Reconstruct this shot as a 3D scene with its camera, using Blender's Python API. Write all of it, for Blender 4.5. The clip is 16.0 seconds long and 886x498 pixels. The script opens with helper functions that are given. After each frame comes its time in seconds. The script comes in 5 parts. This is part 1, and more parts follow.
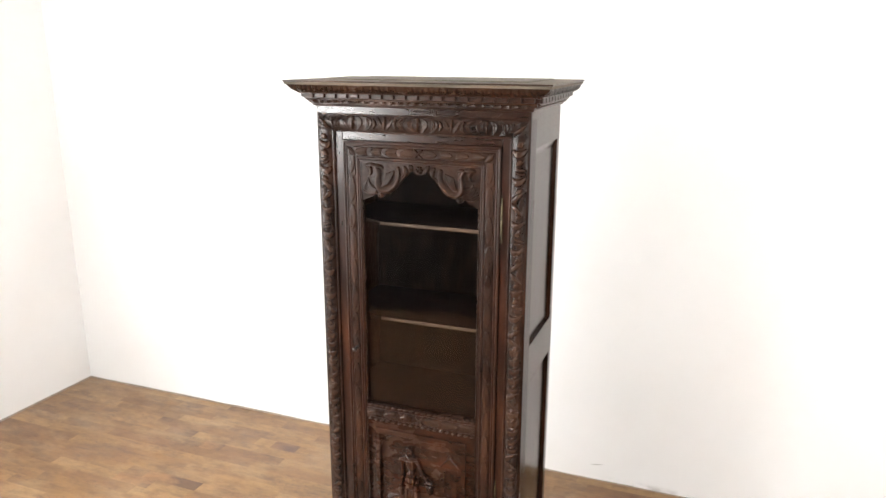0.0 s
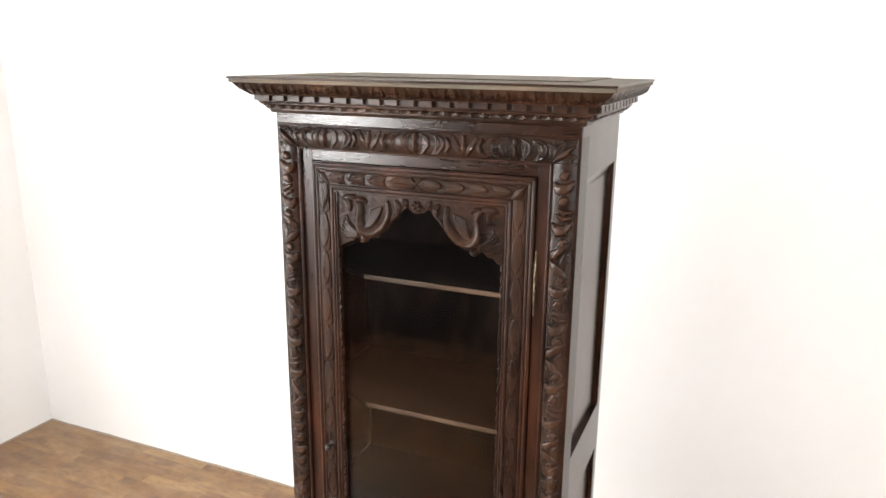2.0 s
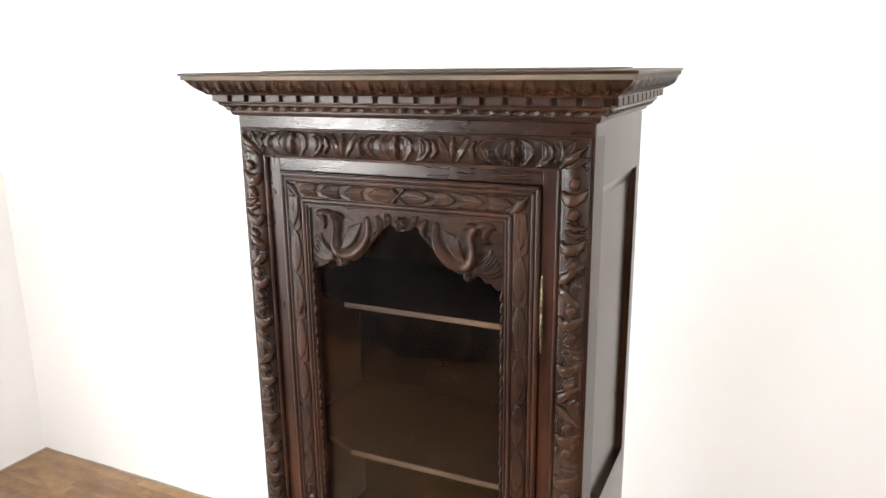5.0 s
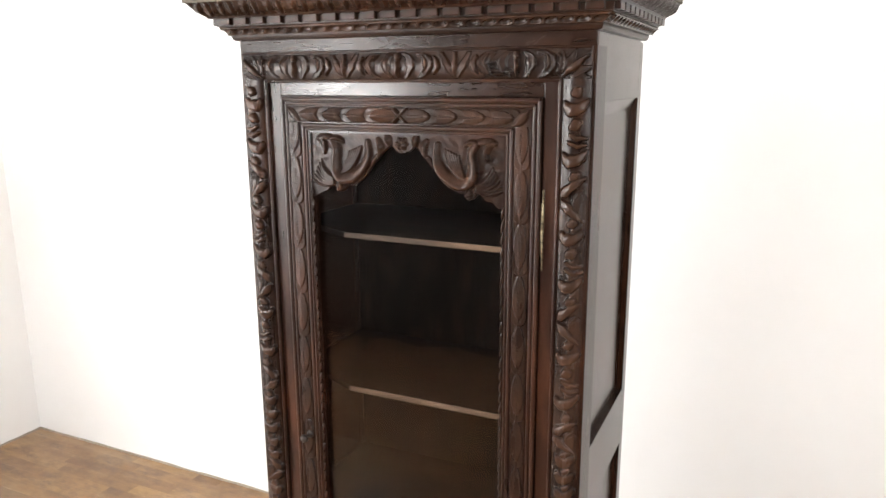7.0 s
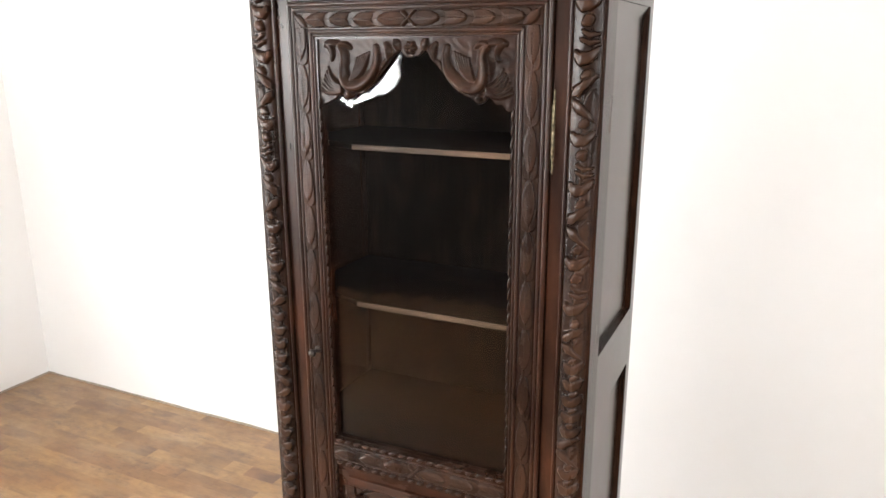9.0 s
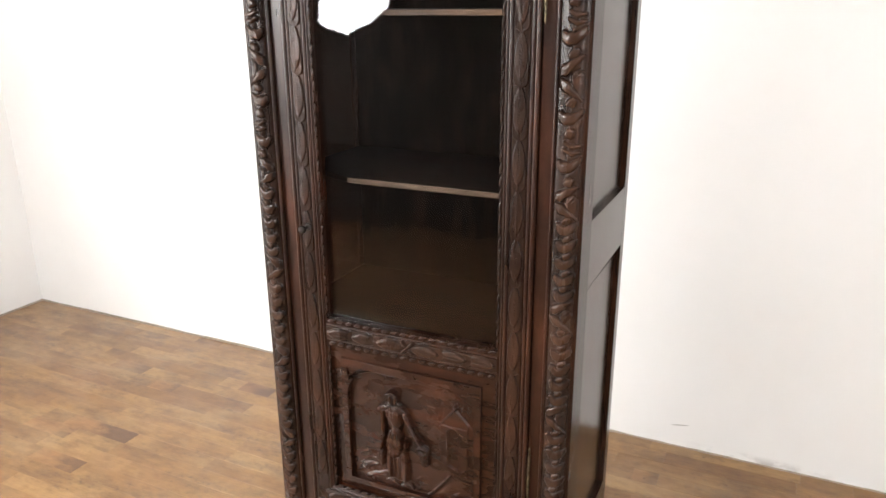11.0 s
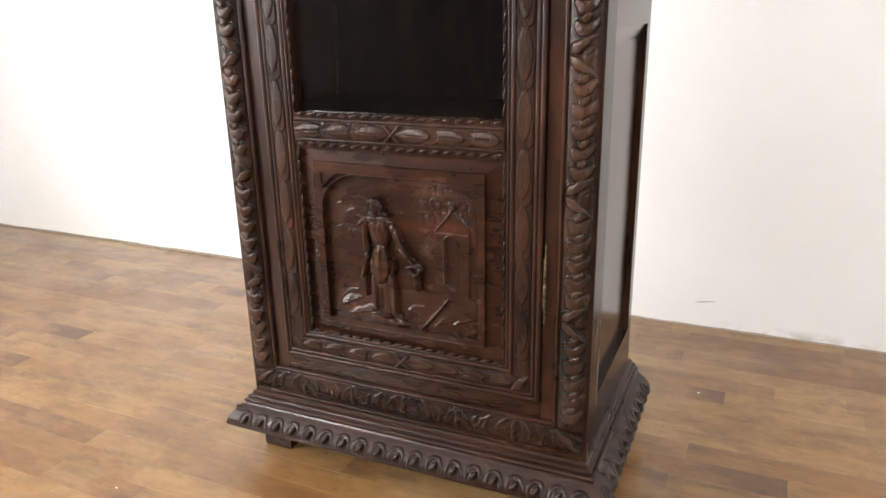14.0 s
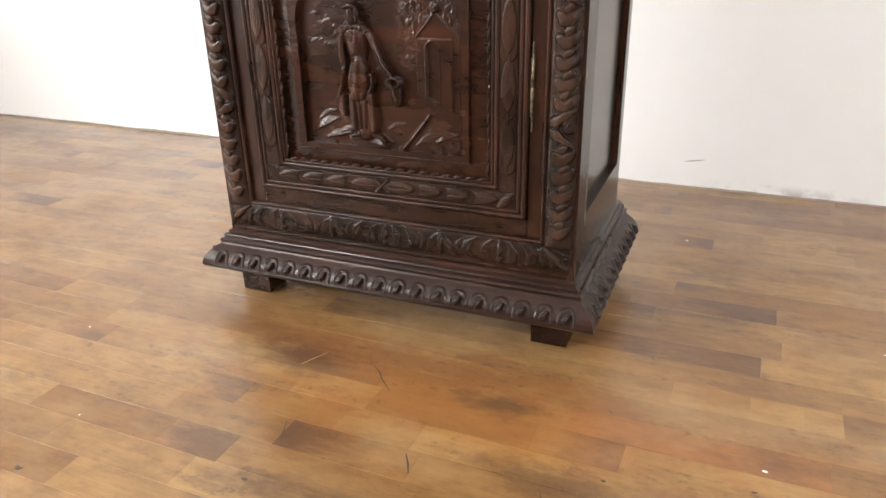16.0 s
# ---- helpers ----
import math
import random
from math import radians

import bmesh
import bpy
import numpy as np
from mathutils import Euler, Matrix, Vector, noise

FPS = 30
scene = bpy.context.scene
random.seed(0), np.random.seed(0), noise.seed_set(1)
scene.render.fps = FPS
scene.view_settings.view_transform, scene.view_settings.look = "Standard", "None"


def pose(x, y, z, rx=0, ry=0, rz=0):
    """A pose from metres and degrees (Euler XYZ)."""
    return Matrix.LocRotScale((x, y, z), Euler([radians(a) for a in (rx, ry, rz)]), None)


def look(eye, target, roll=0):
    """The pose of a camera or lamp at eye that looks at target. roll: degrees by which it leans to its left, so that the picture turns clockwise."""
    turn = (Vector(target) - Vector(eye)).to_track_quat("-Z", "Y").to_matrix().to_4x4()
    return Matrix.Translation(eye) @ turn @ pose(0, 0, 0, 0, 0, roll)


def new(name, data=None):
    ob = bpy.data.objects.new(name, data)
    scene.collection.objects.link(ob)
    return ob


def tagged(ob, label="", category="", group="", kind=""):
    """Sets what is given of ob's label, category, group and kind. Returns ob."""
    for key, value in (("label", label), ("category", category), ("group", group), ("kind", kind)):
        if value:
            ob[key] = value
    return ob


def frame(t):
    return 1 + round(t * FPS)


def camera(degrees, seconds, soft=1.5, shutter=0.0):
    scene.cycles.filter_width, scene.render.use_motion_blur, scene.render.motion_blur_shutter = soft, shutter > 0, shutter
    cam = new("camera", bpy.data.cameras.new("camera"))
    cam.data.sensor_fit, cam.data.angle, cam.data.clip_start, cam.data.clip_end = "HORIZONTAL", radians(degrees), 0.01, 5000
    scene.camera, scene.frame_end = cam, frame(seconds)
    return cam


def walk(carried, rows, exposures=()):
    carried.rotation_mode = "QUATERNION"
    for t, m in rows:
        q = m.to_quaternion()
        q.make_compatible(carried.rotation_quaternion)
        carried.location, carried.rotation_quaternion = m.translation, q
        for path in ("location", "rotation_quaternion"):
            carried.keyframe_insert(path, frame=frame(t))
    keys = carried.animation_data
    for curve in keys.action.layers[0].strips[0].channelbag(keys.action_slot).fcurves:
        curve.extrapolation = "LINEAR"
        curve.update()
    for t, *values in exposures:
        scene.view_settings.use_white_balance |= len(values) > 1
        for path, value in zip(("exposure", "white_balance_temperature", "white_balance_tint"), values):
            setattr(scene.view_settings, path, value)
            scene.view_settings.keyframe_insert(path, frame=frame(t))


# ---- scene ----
cam = camera(62.09, 16.0)
PATH = [
    (0, (0.0476, -0.0208, 1.7451), (-0.6668, 1.7765, 1.2359), -0.10),
    (0.5, (-0.0052, 0.1686, 1.7359), (-0.7632, 1.9482, 1.2275), 0.57),
    (1, (-0.0848, 0.3253, 1.7293), (-0.8133, 2.1182, 1.2247), -0.19),
    (1.5, (-0.1268, 0.4693, 1.727), (-0.8686, 2.256, 1.2197), -0.24),
    (2, (-0.1536, 0.595, 1.7182), (-0.9381, 2.3637, 1.212), 0.31),
    (2.5, (-0.1896, 0.7085, 1.7221), (-0.9754, 2.4792, 1.2249), -1.00),
    (3, (-0.1975, 0.7989, 1.7315), (-1.0095, 2.5565, 1.2296), 0.09),
    (5.5, (-0.1901, 0.8321, 1.6467), (-1.0591, 2.5702, 1.1736), -1.53),
    (6, (-0.1863, 0.8205, 1.5999), (-1.0482, 2.5674, 1.1469), -2.67),
    (6.5, (-0.1823, 0.8068, 1.554), (-1.0348, 2.5619, 1.115), -1.88),
    (7, (-0.1853, 0.8024, 1.5297), (-1.0335, 2.5585, 1.0864), -0.53),
    (7.5, (-0.1961, 0.8102, 1.4974), (-1.0563, 2.556, 1.0368), -0.79),
    (8, (-0.1896, 0.8022, 1.4722), (-1.0565, 2.5397, 0.9929), -0.75),
    (8.5, (-0.1879, 0.7934, 1.4528), (-1.0481, 2.5284, 0.9531), -0.55),
    (11, (-0.1702, 0.7665, 1.2623), (-0.9982, 2.4765, 0.6377), -0.60),
    (11.5, (-0.1674, 0.7683, 1.2128), (-0.9907, 2.4731, 0.5677), -0.58),
    (12, (-0.1845, 0.804, 1.1409), (-1.0062, 2.5049, 0.4839), -0.81),
    (12.5, (-0.1977, 0.8276, 1.0666), (-1.0166, 2.5223, 0.3901), -0.93),
    (13, (-0.2052, 0.8607, 1.006), (-1.0203, 2.5503, 0.3128), -0.90),
    (13.5, (-0.2183, 0.8708, 0.9218), (-1.0255, 2.5601, 0.2185), -1.49),
    (14, (-0.2398, 0.8806, 0.8387), (-1.0423, 2.599, 0.2038), -1.52),
    (14.5, (-0.2457, 0.892, 0.8207), (-1.0585, 2.5851, 0.1331), -1.53),
    (15, (-0.2323, 0.8768, 0.7701), (-1.0076, 2.5714, 0.0441), -2.08),
    (15.5, (-0.2306, 0.8754, 0.6831), (-0.9762, 2.5566, -0.1026), -1.40),
    (16, (-0.2364, 0.8679, 0.6498), (-0.9768, 2.5392, -0.1618), -1.54),
]
walk(cam, [(t, look(eye, target, roll)) for t, eye, target, roll in PATH])

# ---- world and light ----
world = bpy.data.worlds.new("world")
scene.world = world
world.use_nodes = True
wn, wl = world.node_tree.nodes, world.node_tree.links
sky = wn.new("ShaderNodeTexSky")
sky.sky_type, sky.sun_disc = "NISHITA", False
sky.sun_elevation, sky.sun_rotation = radians(38), radians(200)
wl.new(sky.outputs[0], wn["Background"].inputs[0])
wn["Background"].inputs[1].default_value = 0.12

ROOM_W, ROOM_E, ROOM_S, ROOM_N, ROOM_H = -3.203, 2.30, -0.72, 2.798, 2.75
# an unseen window added to the south wall to brighten the right (x from, x to, sill, head) and one in the west wall (y
# from, y to, sill, head)
FILL_WINDOWS_S = [(0.30, 1.90, 0.90, 2.35)]
WINDOW_W = (-0.62, 0.90, 0.30, 2.35)


def window_light(watts, wide, high, eye, target):
    lamp = bpy.data.lights.new("window_light", "AREA")
    lamp.shape, lamp.size, lamp.size_y = "RECTANGLE", wide, high
    lamp.energy, lamp.color = watts, (1.0, 0.995, 0.985)
    new("window_light", lamp).matrix_world = look(eye, target)


# the south light is an added fill for the right-hand wall and floor
for (wx0, wx1, wz0, wz1), watts in zip(FILL_WINDOWS_S, (60,)):
    wx, wz = (wx0 + wx1) / 2, (wz0 + wz1) / 2
    window_light(watts, wx1 - wx0, wz1 - wz0, (wx, ROOM_S - 0.16, wz), (wx, ROOM_S + 1, wz))
wy, wz = (WINDOW_W[0] + WINDOW_W[1]) / 2, (WINDOW_W[2] + WINDOW_W[3]) / 2
window_light(122, WINDOW_W[1] - WINDOW_W[0], WINDOW_W[3] - WINDOW_W[2], (ROOM_W - 0.16, wy, wz), (ROOM_W + 1, wy, wz))


# ---- materials ----
def material(name):
    m = bpy.data.materials.new(name)
    m.use_nodes = True
    return m, m.node_tree.nodes, m.node_tree.links, m.node_tree.nodes["Principled BSDF"]


def noise_node(n, l, vec, scale, detail=4.0, rough=0.55, stretch=(1, 1, 1)):
    mp = n.new("ShaderNodeMapping")
    mp.inputs["Scale"].default_value = stretch
    l.new(vec, mp.inputs[0])
    t = n.new("ShaderNodeTexNoise")
    t.inputs["Scale"].default_value, t.inputs["Detail"].default_value, t.inputs["Roughness"].default_value = scale, detail, rough
    l.new(mp.outputs[0], t.inputs["Vector"])
    return t.outputs["Fac"]


def ramp(n, l, fac, stops):
    r = n.new("ShaderNodeValToRGB")
    while len(r.color_ramp.elements) < len(stops):
        r.color_ramp.elements.new(0.5)
    for e, (p, c) in zip(r.color_ramp.elements, stops):
        e.position, e.color = p, (*c, 1) if len(c) == 3 else c
    l.new(fac, r.inputs[0])
    return r.outputs[0]


def mixed(n, l, fac, a, b, mode="MIX"):
    m = n.new("ShaderNodeMix")
    m.data_type, m.blend_type = "RGBA", mode
    for sock, v in ((m.inputs[0], fac), (m.inputs[6], a), (m.inputs[7], b)):
        if isinstance(v, (int, float)):
            sock.default_value = v
        elif isinstance(v, tuple):
            sock.default_value = (*v, 1)
        else:
            l.new(v, sock)
    return m.outputs[2]


def calc(n, l, op, a, b=0.0, c=0.0):
    m = n.new("ShaderNodeMath")
    m.operation = op
    for sock, v in zip(m.inputs, (a, b, c)):
        if isinstance(v, (int, float)):
            sock.default_value = v
        else:
            l.new(v, sock)
    return m.outputs[0]


def bumped(n, l, bsdf, height, strength, distance):
    b = n.new("ShaderNodeBump")
    b.inputs["Strength"].default_value, b.inputs["Distance"].default_value = strength, distance
    l.new(height, b.inputs["Height"])
    l.new(b.outputs[0], bsdf.inputs["Normal"])


def dark_wood(name, grain="z", dark=(0.0085, 0.0040, 0.0025), mid=(0.0165, 0.0071, 0.0041), light=(0.040, 0.0166, 0.0088), rough=0.2, gloss=0.3, streak=0.24, relief=0.06, carved=False, figured=False, proud=None, bared=0.3):
    """Old stained oak with wax: long grain, blotches, rubbed high spots; figured: pale slanting flecks in the polish; proud: depths between which carving stands out far enough to be rubbed bare."""
    m, n, l, b = material(name)
    vec = n.new("ShaderNodeTexCoord").outputs["Object"]
    along = {"x": (0.06, 1, 1), "y": (1, 0.06, 1), "z": (1, 1, 0.06)}[grain]
    fine = noise_node(n, l, vec, 240, 5, 0.6, along)
    broad = noise_node(n, l, vec, 9, 4, 0.6, tuple(max(0.4, v) for v in along))
    patch = noise_node(n, l, vec, 34, 4, 0.6, tuple(max(0.35, v) for v in along))
    tone = calc(n, l, "ADD", calc(n, l, "MULTIPLY", fine, streak), calc(n, l, "ADD", calc(n, l, "MULTIPLY", broad, 0.55), calc(n, l, "MULTIPLY", patch, 0.55 - streak)))
    col = ramp(n, l, tone, [(0.40, dark), (0.56, mid), (0.78, light)])
    # worn, redder places
    warm = noise_node(n, l, vec, 16, 5, 0.65, tuple(max(0.3, v) for v in along))
    col = mixed(n, l, ramp(n, l, warm, [(0.5, (0, 0, 0)), (0.72, (0.6, 0.6, 0.6))]), col, (1.25 * light[0], 1.05 * light[1], 0.95 * light[2]))
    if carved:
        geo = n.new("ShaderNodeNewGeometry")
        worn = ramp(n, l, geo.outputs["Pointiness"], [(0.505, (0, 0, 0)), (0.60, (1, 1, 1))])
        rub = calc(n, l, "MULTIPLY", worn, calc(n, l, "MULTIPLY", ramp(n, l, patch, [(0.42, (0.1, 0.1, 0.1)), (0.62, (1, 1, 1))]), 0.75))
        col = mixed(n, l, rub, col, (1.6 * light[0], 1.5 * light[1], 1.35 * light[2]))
    if proud:
        deep = n.new("ShaderNodeSeparateXYZ")
        l.new(vec, deep.inputs[0])
        bare = calc(n, l, "DIVIDE", calc(n, l, "SUBTRACT", proud[0], deep.outputs[1]), proud[0] - proud[1])
        bare = ramp(n, l, calc(n, l, "ADD", bare, calc(n, l, "MULTIPLY", calc(n, l, "SUBTRACT", warm, 0.5), 1.6)), [(0.0, (0, 0, 0)), (1.0, (bared, bared, bared))])
        col = mixed(n, l, bare, col, (1.5 * light[0], 1.42 * light[1], 1.3 * light[2]))
    l.new(col, b.inputs["Base Color"])
    b.inputs["Specular IOR Level"].default_value = gloss
    dull = calc(n, l, "ADD", calc(n, l, "MULTIPLY", broad, 0.10), calc(n, l, "MULTIPLY", patch, 0.04))
    sheen = calc(n, l, "ADD", dull, rough - 0.07)
    if figured:
        mp = n.new("ShaderNodeMapping")
        mp.vector_type = "TEXTURE"
        mp.inputs["Rotation"].default_value, mp.inputs["Scale"].default_value = (0, -0.55, 0), (6, 1, 1)
        l.new(vec, mp.inputs[0])
        rays = noise_node(n, l, mp.outputs[0], 95, 5, 0.7)
        sheen = calc(n, l, "ADD", sheen, ramp(n, l, rays, [(0.44, (0, 0, 0)), (0.66, (0.07, 0.07, 0.07))]))
    l.new(sheen, b.inputs["Roughness"])
    bumped(n, l, b, fine, relief, 0.0006)
    return m


WOOD_V = dark_wood("dark_oak_upright", "z", rough=0.26, gloss=0.2, relief=0.03)
WOOD_H = dark_wood("dark_oak_level", "x", rough=0.31, gloss=0.22, relief=0.015)
# dust and the grazing reflection on the top are both in this pale colour
WOOD_DUST_SHEEN = dark_wood("dust_sheen_oak", "x", (0.050, 0.040, 0.028), (0.085, 0.070, 0.050), (0.14, 0.115, 0.085), rough=0.6, gloss=0.2)
WOOD_D = dark_wood("dark_oak_side", "y")
WOOD_POLISHED = dark_wood("polished_oak", "x", rough=0.21, gloss=0.30, relief=0.0, figured=True)
WOOD_RED = dark_wood("red_oak_upright", "z", (0.009, 0.0038, 0.0023), (0.021, 0.0080, 0.0044), (0.058, 0.0225, 0.0115), 0.29, relief=0.02)
CARVED_TONES = ((0.0074, 0.0037, 0.0025), (0.0180, 0.0086, 0.0054), (0.051, 0.0240, 0.0138))
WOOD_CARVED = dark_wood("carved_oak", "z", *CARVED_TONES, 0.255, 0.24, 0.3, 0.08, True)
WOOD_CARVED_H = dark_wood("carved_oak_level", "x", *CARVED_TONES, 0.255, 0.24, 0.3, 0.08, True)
BAND_TONES = ((0.0058, 0.0029, 0.0019), (0.0132, 0.0063, 0.0040), (0.043, 0.0207, 0.0120))
WOOD_BAND_V = dark_wood("carved_post_oak", "z", *BAND_TONES, 0.27, 0.22, 0.3, 0.08, proud=(-0.0075, -0.0125), bared=0.34)
WOOD_BAND_H = dark_wood("carved_rail_oak", "x", *BAND_TONES, 0.27, 0.22, 0.3, 0.08, proud=(-0.0080, -0.0135), bared=0.3)
WOOD_HEAD = dark_wood("head_board_oak", "x", *CARVED_TONES, 0.29, 0.15, 0.3, 0.08, proud=(-0.002, -0.009), bared=0.2)
PANEL_TONES = ((0.0105, 0.0040, 0.0023), (0.0205, 0.0075, 0.0039), (0.054, 0.0190, 0.0090))
WOOD_PANEL = dark_wood("panel_oak", "x", *PANEL_TONES, 0.27, 0.3, 0.15, 0.012)
WOOD_RELIEF = dark_wood("panel_relief_oak", "x", *PANEL_TONES, 0.27, 0.30, 0.12, 0.008)
WOOD_SIDE = dark_wood("case_side_oak", "z", rough=0.17, streak=0.5, relief=0.12)
WOOD_LEAF = dark_wood("leaf_oak", "z", *CARVED_TONES, 0.28, 0.17, 0.3, 0.06, proud=(-0.0030, -0.0064), bared=0.12)
WOOD_MOULD = dark_wood("moulding_oak", "x", (0.010, 0.0044, 0.0028), (0.020, 0.0086, 0.0054), (0.040, 0.0170, 0.0105), 0.29, 0.30, 0.1, 0.008)
# greyer inner and shelf tones have the glass's veil put into them
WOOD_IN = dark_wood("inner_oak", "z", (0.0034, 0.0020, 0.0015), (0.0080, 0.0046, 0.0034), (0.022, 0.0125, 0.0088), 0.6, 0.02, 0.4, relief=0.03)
# shelf oak carries the shade, edge oak the window light on its front
WOOD_SHELF_SHADED = dark_wood("shaded_shelf_oak", "x", (0.0042, 0.0024, 0.0018), (0.0085, 0.0047, 0.0035), (0.017, 0.0094, 0.0070), 0.6, 0.02, relief=0.03)
WOOD_EDGE_LIT = dark_wood("lit_shelf_edge_oak", "x", (0.028, 0.0175, 0.012), (0.055, 0.034, 0.0215), (0.10, 0.064, 0.041), 0.5, 0.15)


def brass():
    m, n, l, b = material("brass")
    vec = n.new("ShaderNodeTexCoord").outputs["Object"]
    t = noise_node(n, l, vec, 120)
    l.new(ramp(n, l, t, [(0.35, (0.05, 0.041, 0.027)), (0.65, (0.20, 0.168, 0.105))]), b.inputs["Base Color"])
    b.inputs["Metallic"].default_value, b.inputs["Roughness"].default_value = 1.0, 0.42
    return m


def iron():
    m, n, l, b = material("dark_iron")
    vec = n.new("ShaderNodeTexCoord").outputs["Object"]
    l.new(ramp(n, l, noise_node(n, l, vec, 200), [(0.3, (0.02, 0.018, 0.016)), (0.7, (0.06, 0.05, 0.045))]), b.inputs["Base Color"])
    b.inputs["Metallic"].default_value, b.inputs["Roughness"].default_value = 0.8, 0.42
    return m


def old_glass():
    m, n, l, b = material("old_glass")
    b.inputs["Base Color"].default_value = (0.97, 0.97, 0.965, 1)
    b.inputs["Roughness"].default_value, b.inputs["IOR"].default_value = 0.0, 1.36
    b.inputs["Transmission Weight"].default_value = 1.0
    vec = n.new("ShaderNodeTexCoord").outputs["Object"]
    bumped(n, l, b, noise_node(n, l, vec, 11, 2, 0.4), 0.14, 0.004)
    return m


def plaster(name, stained=False):
    m, n, l, b = material(name)
    vec = n.new("ShaderNodeNewGeometry").outputs["Position"]
    broad = noise_node(n, l, vec, 1.3, 5, 0.6)
    fine = noise_node(n, l, vec, 60, 4, 0.6)
    col = ramp(n, l, broad, [(0.3, (0.80, 0.79, 0.778)), (0.7, (0.85, 0.845, 0.838))])
    if stained:
        sx = n.new("ShaderNodeSeparateXYZ")
        l.new(vec, sx.inputs[0])
        low = ramp(n, l, sx.outputs[2], [(0.0, (1, 1, 1)), (0.028, (0.0, 0.0, 0.0))])
        here = ramp(n, l, calc(n, l, "ABSOLUTE", calc(n, l, "ADD", sx.outputs[0], 0.15)), [(0.06, (1, 1, 1)), (0.24, (0, 0, 0))])
        spots = ramp(n, l, noise_node(n, l, vec, 28, 5, 0.65, (0.7, 1, 1)), [(0.46, (0, 0, 0)), (0.62, (1, 1, 1))])
        dirt = calc(n, l, "MULTIPLY", calc(n, l, "MULTIPLY", low, here), spots)
        col = mixed(n, l, calc(n, l, "MULTIPLY", dirt, 0.6), col, (0.2, 0.165, 0.14))
        # a thin scratch
        dx = calc(n, l, "DIVIDE", calc(n, l, "ADD", sx.outputs[0], 0.375), 0.029)
        dz = calc(n, l, "DIVIDE", calc(n, l, "SUBTRACT", calc(n, l, "SUBTRACT", sx.outputs[2], 0.0715), calc(n, l, "MULTIPLY", dx, 0.005)), 0.0021)
        far = calc(n, l, "ADD", calc(n, l, "MULTIPLY", dx, dx), calc(n, l, "MULTIPLY", dz, dz))
        col = mixed(n, l, ramp(n, l, far, [(0.4, (0.6, 0.6, 0.6)), (1.0, (0, 0, 0))]), col, (0.18, 0.16, 0.14))
    l.new(col, b.inputs["Base Color"])
    b.inputs["Roughness"].default_value = 0.75
    bumped(n, l, b, calc(n, l, "ADD", fine, calc(n, l, "MULTIPLY", broad, 2.0)), 0.2, 0.002)
    return m


def plank_wood(name, island, tones=((0.194, 0.105, 0.037), (0.242, 0.138, 0.051), (0.178, 0.090, 0.030), (0.275, 0.164, 0.066), (0.219, 0.120, 0.042)), fading=0.0, stain=0.58, west=0.0):
    """Worn clear-finished strip boards; each board has its own tone and grain, stains run over several. fading: a dark stain that thins out from its east end, or from its west end (west=1)."""
    m, n, l, b = material(name)
    vec = n.new("ShaderNodeNewGeometry").outputs["Position"]
    rnd = n.new("ShaderNodeNewGeometry").outputs["Random Per Island"] if island else n.new("ShaderNodeObjectInfo").outputs["Random"]
    shift = n.new("ShaderNodeCombineXYZ")
    l.new(calc(n, l, "MULTIPLY", rnd, 37.0), shift.inputs[0])
    l.new(calc(n, l, "MULTIPLY", rnd, 91.0), shift.inputs[1])
    add = n.new("ShaderNodeVectorMath")
    l.new(vec, add.inputs[0])
    l.new(shift.outputs[0], add.inputs[1])
    own = add.outputs[0]
    tone = ramp(n, l, rnd, list(zip((0.0, 0.25, 0.5, 0.75, 1.0), tones)))
    grain = noise_node(n, l, own, 170, 5, 0.7, (0.05, 1, 1))
    col = mixed(n, l, 0.45, tone, ramp(n, l, grain, [(0.3, (0.70, 0.63, 0.55)), (0.7, (1.15, 1.13, 1.1))]), "MULTIPLY")
    # cloudy tint along each board, mottling over all of them
    cloud = noise_node(n, l, own, 6.5, 5, 0.62, (0.7, 1.8, 1))
    col = mixed(n, l, 0.75, col, ramp(n, l, cloud, [(0.3, (0.70, 0.63, 0.55)), (0.5, (1.0, 0.985, 0.96)), (0.7, (1.2, 1.19, 1.14))]), "MULTIPLY")
    mottle = noise_node(n, l, vec, 22, 6, 0.72, (0.7, 1.2, 1))
    col = mixed(n, l, 0.8, col, ramp(n, l, mottle, [(0.3, (0.68, 0.60, 0.53)), (0.5, (1.0, 0.99, 0.97)), (0.7, (1.16, 1.15, 1.12))]), "MULTIPLY")
    deep = (0.056, 0.027, 0.014)
    blot = noise_node(n, l, own, 7.0, 6, 0.68, (0.55, 1.4, 1))
    if fading:
        gen = n.new("ShaderNodeSeparateXYZ")
        l.new(n.new("ShaderNodeTexCoord").outputs["Generated"], gen.inputs[0])
        along = calc(n, l, "ABSOLUTE", calc(n, l, "SUBTRACT", gen.outputs[0], west))
        blot = calc(n, l, "ADD", calc(n, l, "MULTIPLY", blot, 0.90), calc(n, l, "MULTIPLY", along, 0.225 * fading))
        soaked = ramp(n, l, blot, [(0.49, (0, 0, 0)), (0.63, (1, 1, 1))])
    else:
        soaked = ramp(n, l, blot, [(0.52, (0, 0, 0)), (0.70, (1, 1, 1))])
    col = mixed(n, l, calc(n, l, "MULTIPLY", soaked, stain), col, deep)
    # spills that run across the boards, and long dirty smears
    spill = noise_node(n, l, vec, 2.6, 7, 0.72, (0.7, 1.4, 1))
    col = mixed(n, l, calc(n, l, "MULTIPLY", ramp(n, l, spill, [(0.48, (0, 0, 0)), (0.68, (1, 1, 1))]), 0.5), col, (0.19, 0.085, 0.028))
    smear = noise_node(n, l, vec, 15, 6, 0.7, (0.16, 1, 1))
